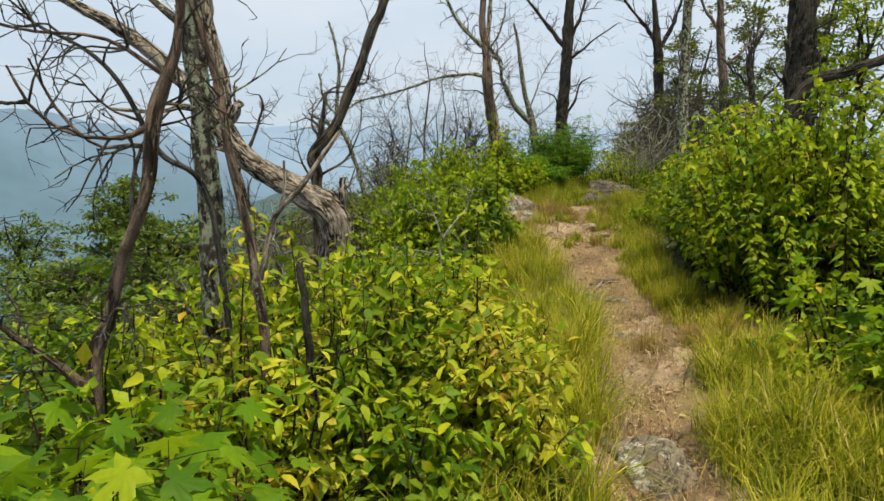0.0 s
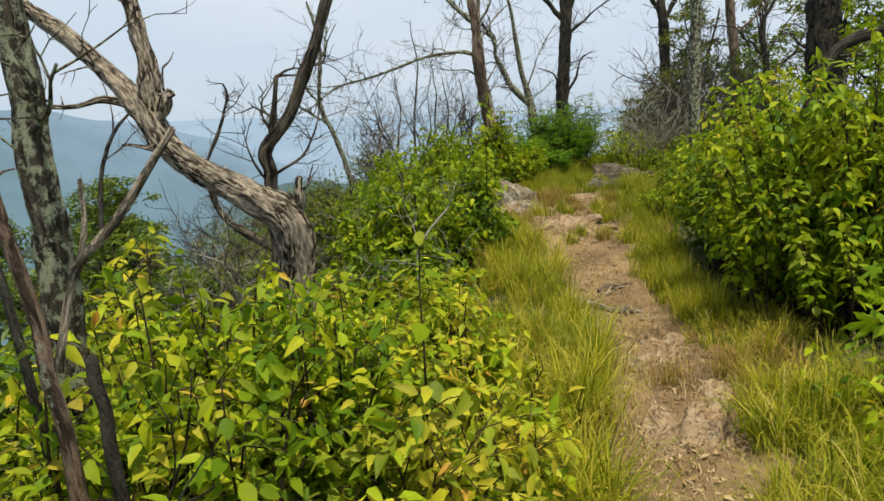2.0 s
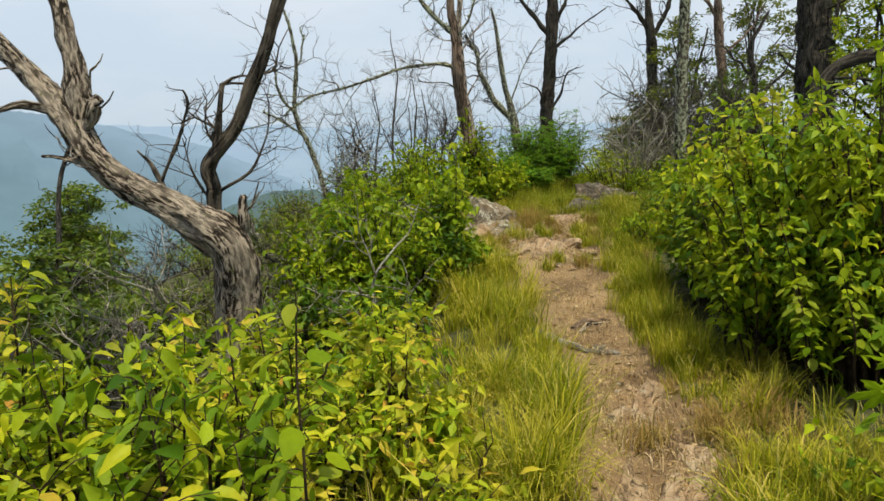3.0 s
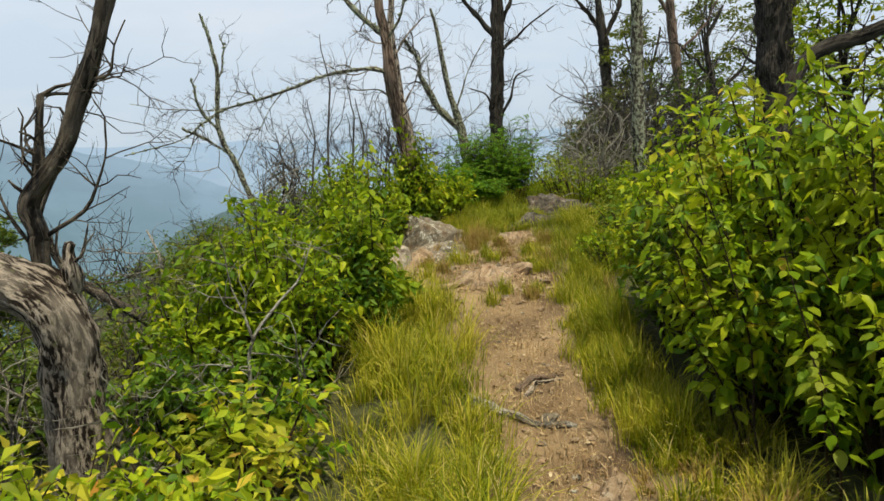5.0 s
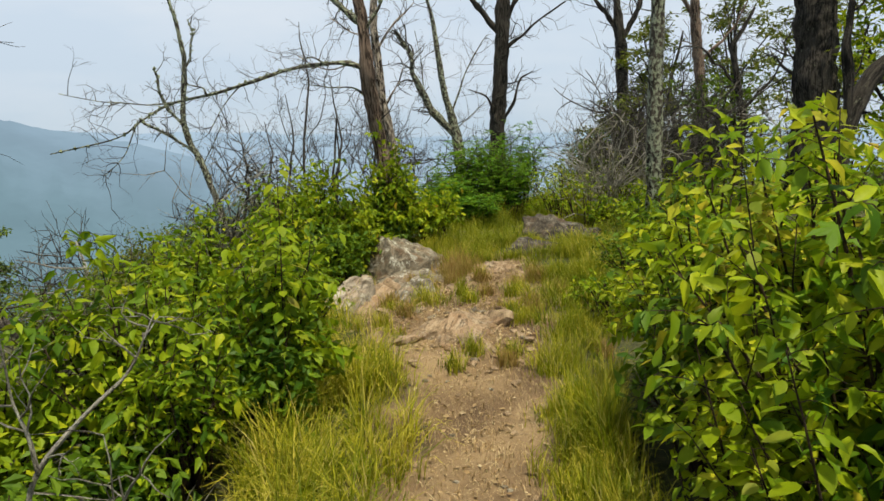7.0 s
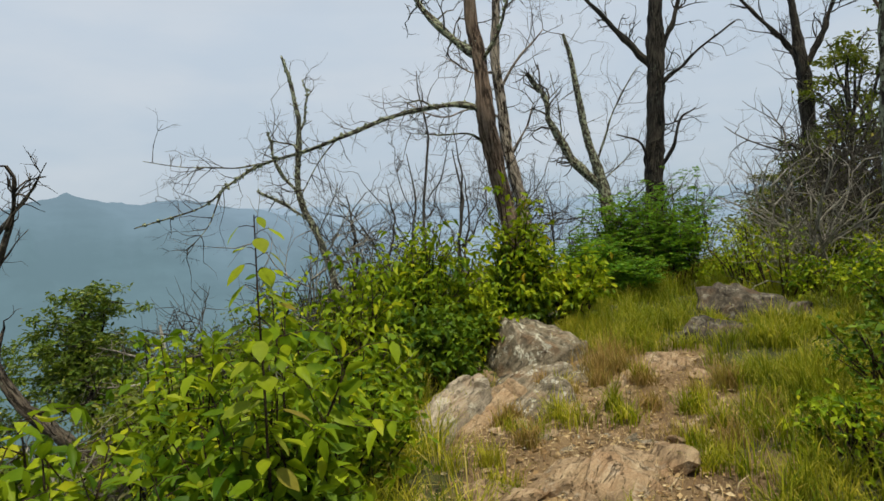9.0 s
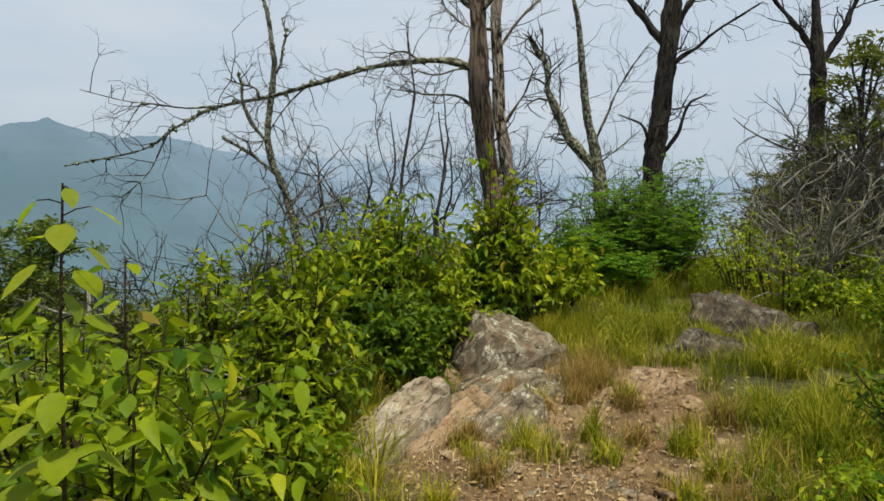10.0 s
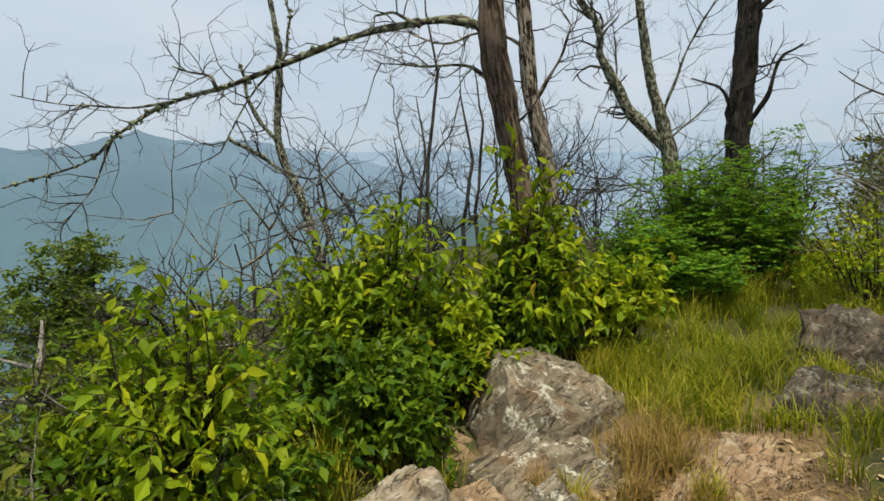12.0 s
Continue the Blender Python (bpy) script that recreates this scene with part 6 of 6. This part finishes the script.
# long leafy sprays that hang out of the big bush
for k, (x, y, top, ln) in enumerate([(2.35, 5.85, 1.05, (-0.25, 0)), (2.52, 6.12, 1.5, (-0.15, 0)), (2.42, 5.98, 0.75, (-0.25, 0)), (2.38, 5.62, 0.55, (-0.25, 0)), (2.56, 5.9, 1.32, (-0.28, 0)), (2.5, 5.75, 0.9, (-0.3, 0)), (2.42, 5.55, 1.12, (-0.25, -0.05)), (2.44, 5.72, 0.8, (-0.25, -0.05)), (2.55, 5.25, 1.0, (-0.28, -0.1)), (2.5, 5.1, 0.65, (-0.2, -0.1)), (2.6, 4.9, 0.85, (-0.2, -0.1)), (2.82, 5.4, 1.5, (-0.24, -0.15)), (2.80, 5.02, 0.7, (-0.22, 0)), (3.05, 5.08, 1.6, (-0.2, -0.2)), (2.66, 5.36, 0.6, (-0.2, -0.1)), (2.90, 5.68, 1.75, (-0.22, -0.1)), (2.95, 4.85, 1.25, (-0.2, -0.1)), (3.15, 4.75, 1.75, (-0.15, -0.1))]):
    leafy_shoot("leafy_shoot", x, y, top, "arching shoot of a bush with large yellow-green leaves", 660 + k, 32, 0.084, None, ln, 0.35, "arching shoots of the big bush")


# ---- fallen wood on the trail ----
def fallen(name, pts, r0, r1, mat, seed, label):
    rng = np.random.default_rng(seed)
    line = curve([(x, y, height(x, y) + dz) for x, y, dz in pts], 24, rng, 0.006)
    tb = Tubes(line[0])
    tb.add(line, np.linspace(r0, r1, 24) , 9, 0.35, seed)
    ob = tb.part(name, mat, None)
    ob.location = line[0]
    return tagged(ob, label, "branch")


fallen("fallen_branch", [(1.14, 6.45, 0.03), (1.3, 6.33, 0.035), (1.5, 6.2, 0.02), (1.72, 6.12, 0.02)], 0.03, 0.014, M_PALE, 701, "weathered grey fallen branch lying across the trail")
fallen("root", [(1.46, 6.54, -0.005), (1.56, 6.65, 0.02), (1.65, 6.70, 0.02), (1.80, 6.70, -0.01)], 0.028, 0.014, M_BARK_BROWN, 702, "brown root crossing the dirt trail")
fallen("root", [(1.50, 6.48, -0.01), (1.60, 6.60, 0.01), (1.76, 6.64, -0.01)], 0.02, 0.012, M_SNAG, 703, "brown root crossing the dirt trail")
fallen("fallen_branch", [(-0.7, 6.0, 0.05), (-0.3, 6.2, 0.08), (0.0, 6.1, 0.04)], 0.018, 0.008, M_PALE, 704, "bleached fallen branch below the snag")
fallen("fallen_branch", [(-1.3, 6.0, 0.25), (-0.9, 6.05, 0.15), (-0.5, 6.3, 0.1)], 0.022, 0.01, M_PALE, 705, "bleached fallen branch below the snag")


# ---- grass and litter ----
def blades(name, px, py, length, mat, seed, label, category="grass", lean=0.6, wide=0.0026, turn=None):
    """Thin arching blades rooted at px, py."""
    rng = np.random.default_rng(seed)
    n = len(px)
    pz = height(px, py) - 0.01
    ang = rng.uniform(0, 2 * np.pi, n) if turn is None else turn + rng.normal(0, 0.7, n)
    head = np.stack([np.cos(ang), np.sin(ang), np.zeros(n)], -1)
    ln = length * rng.uniform(0.4, 1.35, n) * (0.95 + 0.9 * fbm(px * 3.5, py * 3.5, 77, 2))
    bend = np.abs(rng.normal(lean, 0.42, n))
    width = wide * rng.uniform(0.7, 1.5, n)
    side = np.stack([-np.sin(ang + rng.normal(0, 0.6, n)), np.cos(ang + rng.normal(0, 0.6, n)), np.zeros(n)], -1)
    v = np.zeros((n, 7, 3))
    p = np.stack([px, py, pz], -1)
    th = np.full(n, 0.12) * rng.uniform(0, 2.5, n)
    for k in range(4):
        w = width * (1 - (k / 3) ** 2 * 0.9)
        if k < 3:
            v[:, 2 * k] = p - side * w[:, None]
            v[:, 2 * k + 1] = p + side * w[:, None]
        else:
            v[:, 6] = p
        way = head * np.sin(th)[:, None] + np.array([0, 0, 1.0]) * np.cos(th)[:, None]
        p = p + way * (ln / 3)[:, None]
        th = th + bend * 0.72
    tri = np.array([(0, 1, 3), (0, 3, 2), (2, 3, 5), (2, 5, 4), (4, 5, 6)])
    f = tri[None] + (np.arange(n) * 7)[:, None, None]
    ob = arr_part(name, v.reshape(-1, 3), f.reshape(-1, 3), mat, None, label, kind="stuff")
    return tagged(ob, category=category)


grass_rng = np.random.default_rng(9)


def scatter(n, y0, y1, lo, hi, clump=0.05):
    """Tufts between two lines that run beside the trail, as offsets from its edges."""
    m = max(1, n // 60)
    cy = grass_rng.uniform(y0, y1, m)
    edge = np.interp(cy, PATH_Y, PATH_X)
    wid = np.interp(cy, PATH_Y, PATH_W)
    u = grass_rng.uniform(0, 1, m)
    cx = edge + np.sign(lo + hi) * wid + lo + (hi - lo) * u
    k = grass_rng.integers(0, m, n)
    dx, dy = grass_rng.normal(0, clump, n), grass_rng.normal(0, clump, n)
    x, y = cx[k] + dx, cy[k] + dy
    some = fbm(x * 2.2, y * 2.2, 55, 3) > -0.25
    return x[some], y[some], np.arctan2(dy, dx)[some]


gx, gy, way = scatter(19000, 1.2, 8.6, -0.75, 0.02)
blades("grass", gx, gy, 0.36, M_GRASS, 1, "long fine yellow-green grass beside the trail", lean=0.85, turn=way)
gx, gy, way = scatter(12500, 1.0, 4.3, 0.02, 0.75)
blades("grass", gx, gy, 0.33, M_GRASS, 2, "long fine yellow-green grass beside the trail", lean=0.85, turn=way)
gx, gy, way = scatter(2600, 4.2, 5.9, 0.0, 0.5, 0.04)
blades("grass", gx, gy, 0.15, M_DRY, 11, "short straw-coloured grass at the trail edge", lean=0.9, turn=way)
gx, gy, way = scatter(1800, 4.2, 6.0, 0.1, 0.7, 0.04)
blades("grass", gx, gy, 0.20, M_GRASS, 12, "short yellow-green grass at the trail edge", lean=0.8, turn=way)
gx, gy, way = scatter(3000, 5.0, 9.0, 0.06, 0.5)
blades("grass", gx, gy, 0.18, M_GRASS, 3, "long fine yellow-green grass beside the trail", lean=0.6, turn=way)
gx, gy, way = scatter(9000, 9.6, 11.7, 0.45, 2.3, 0.08)
blades("grass", gx, gy, 0.22, M_MEADOW, 10, "rough green grass beyond the rocks", lean=0.75, turn=way)
bank_y = grass_rng.uniform(5.7, 7.6, 120)
bank_x = 2.05 + 0.10 * (bank_y - 5.7) + grass_rng.normal(0, 0.09, 120)
pick = grass_rng.integers(0, 120, 7500)
gx, gy = bank_x[pick] + grass_rng.normal(0, 0.05, 7500), bank_y[pick] + grass_rng.normal(0, 0.05, 7500)
blades("grass", gx, gy, 0.30, M_GRASS, 9, "upright yellow-green grass against the big bush", lean=0.55)
gx, gy, way = scatter(11000, 9.2, 12.0, 0.5, 2.6, 0.06)
blades("grass", gx, gy, 0.25, M_GRASS, 13, "yellow-green grass tufts beside the rocks", lean=0.8, turn=way)
gx, gy, way = scatter(10000, 8.6, 11.5, 0.1, 1.5)
blades("grass", gx, gy, 0.20, M_MEADOW, 4, "short yellow-green grass by the rocks", lean=0.7, turn=way)
tuft_x, tuft_y = grass_rng.uniform(1.3, 5.2, 620), grass_rng.uniform(11.3, 16.0, 620)
pick = grass_rng.integers(0, 620, 36000)
gx, gy = tuft_x[pick] + grass_rng.normal(0, 0.062, 36000), tuft_y[pick] + grass_rng.normal(0, 0.062, 36000)
keep = (np.hypot(gx - 1.13, gy - 11.5) > 0.55) & (vnoise(gx * 3, gy * 3, 4) > -0.34) & (np.hypot(gx - 3.08, gy - 12.3) > 0.55) & (np.hypot(gx - 2.82, gy - 11.5) > 0.42)
near = keep & (gy < 13.4 + 0.8 * fbm(gx, gy, 91))
blades("grass", gx[near], gy[near], 0.24, M_MEADOW, 5, "yellow-green grass round the boulders", lean=0.95)
far = keep & ~near
blades("grass", gx[far], gy[far], 0.30, M_MEADOW, 8, "meadow grass on the crest of the ridge", lean=0.7)
gx, gy, way = scatter(5000, 8.8, 10.8, -1.0, -0.1)
blades("grass", gx, gy, 0.24, M_GRASS, 6, "grass between the slab and the bushes", lean=0.6, turn=way)
gx, gy = grass_rng.uniform(-1.2, 0.6, 5000), grass_rng.uniform(-1.0, 2.2, 5000)
blades("grass", gx, gy, 0.24, M_GRASS, 7, "grass at the foot of the shrubs", lean=0.7)
for k, (tx, ty, s) in enumerate([(1.72, 11.0, 0.16), (1.45, 9.75, 0.09), (2.05, 9.5, 0.10), (1.95, 8.5, 0.07), (2.2, 10.0, 0.10), (1.75, 9.75, 0.07), (1.2, 9.6, 0.06), (1.48, 4.75, 0.10), (1.1, 8.9, 0.08), (1.62, 11.75, 0.22), (1.95, 11.6, 0.2), (2.75, 12.0, 0.22), (1.5, 12.0, 0.2), (2.3, 8.3, 0.16), (2.15, 7.6, 0.12)] + [(float(a), float(b), 0.05) for a, b in zip(grass_rng.uniform(1.0, 2.6, 34), grass_rng.uniform(8.3, 11.0, 34))]):
    gx, gy = grass_rng.normal(tx, s * 0.7, 620 if k == 0 or 8 < k < 15 else 150), grass_rng.normal(ty, s * 0.7, 620 if k == 0 or 8 < k < 15 else 150)
    blades("grass_tuft", gx, gy, 0.27 if k == 0 else 0.16, M_DRY if k in (0, 2, 7) or (k > 14 and k % 2) else M_GRASS, 20 + k, "rust-brown dry grass tuft growing between rocks" if k == 0 else "small grass tuft among stones", "grass", 0.6)

lx = grass_rng.uniform(0, 1, 8000)
ly = np.where(lx < 0.25, grass_rng.uniform(2.5, 8.5, 8000), grass_rng.uniform(8.6, 11.2, 8000))
lxx = np.interp(ly, PATH_Y, PATH_X) + grass_rng.normal(0, 0.75, 8000) * np.interp(ly, PATH_Y, PATH_W)
lit = Leaves()
for a, b in zip(lxx, ly):
    lit.add((a, b, height(a, b) + grass_rng.uniform(0.003, 0.012)), unit((grass_rng.normal(), grass_rng.normal(), grass_rng.normal() * 0.15)), grass_rng.choice([0.015, 0.03, 0.05], p=[0.5, 0.38, 0.12]))
ob = lit.part("leaf_litter", M_LITTER, None, grass_rng, False, "dry tan leaf litter and wood chips on the dirt")
tagged(ob, category="leaf litter")
gy = grass_rng.uniform(2.0, 11.0, 8000)
gx = np.interp(gy, PATH_Y, PATH_X) + grass_rng.normal(0, 0.8, 8000) * np.interp(gy, PATH_Y, PATH_W)
ob = blades("straw", gx, gy, 0.11, M_LITTER, 40, "flattened dry straw on the trail", "straw", 1.5, 0.0018)
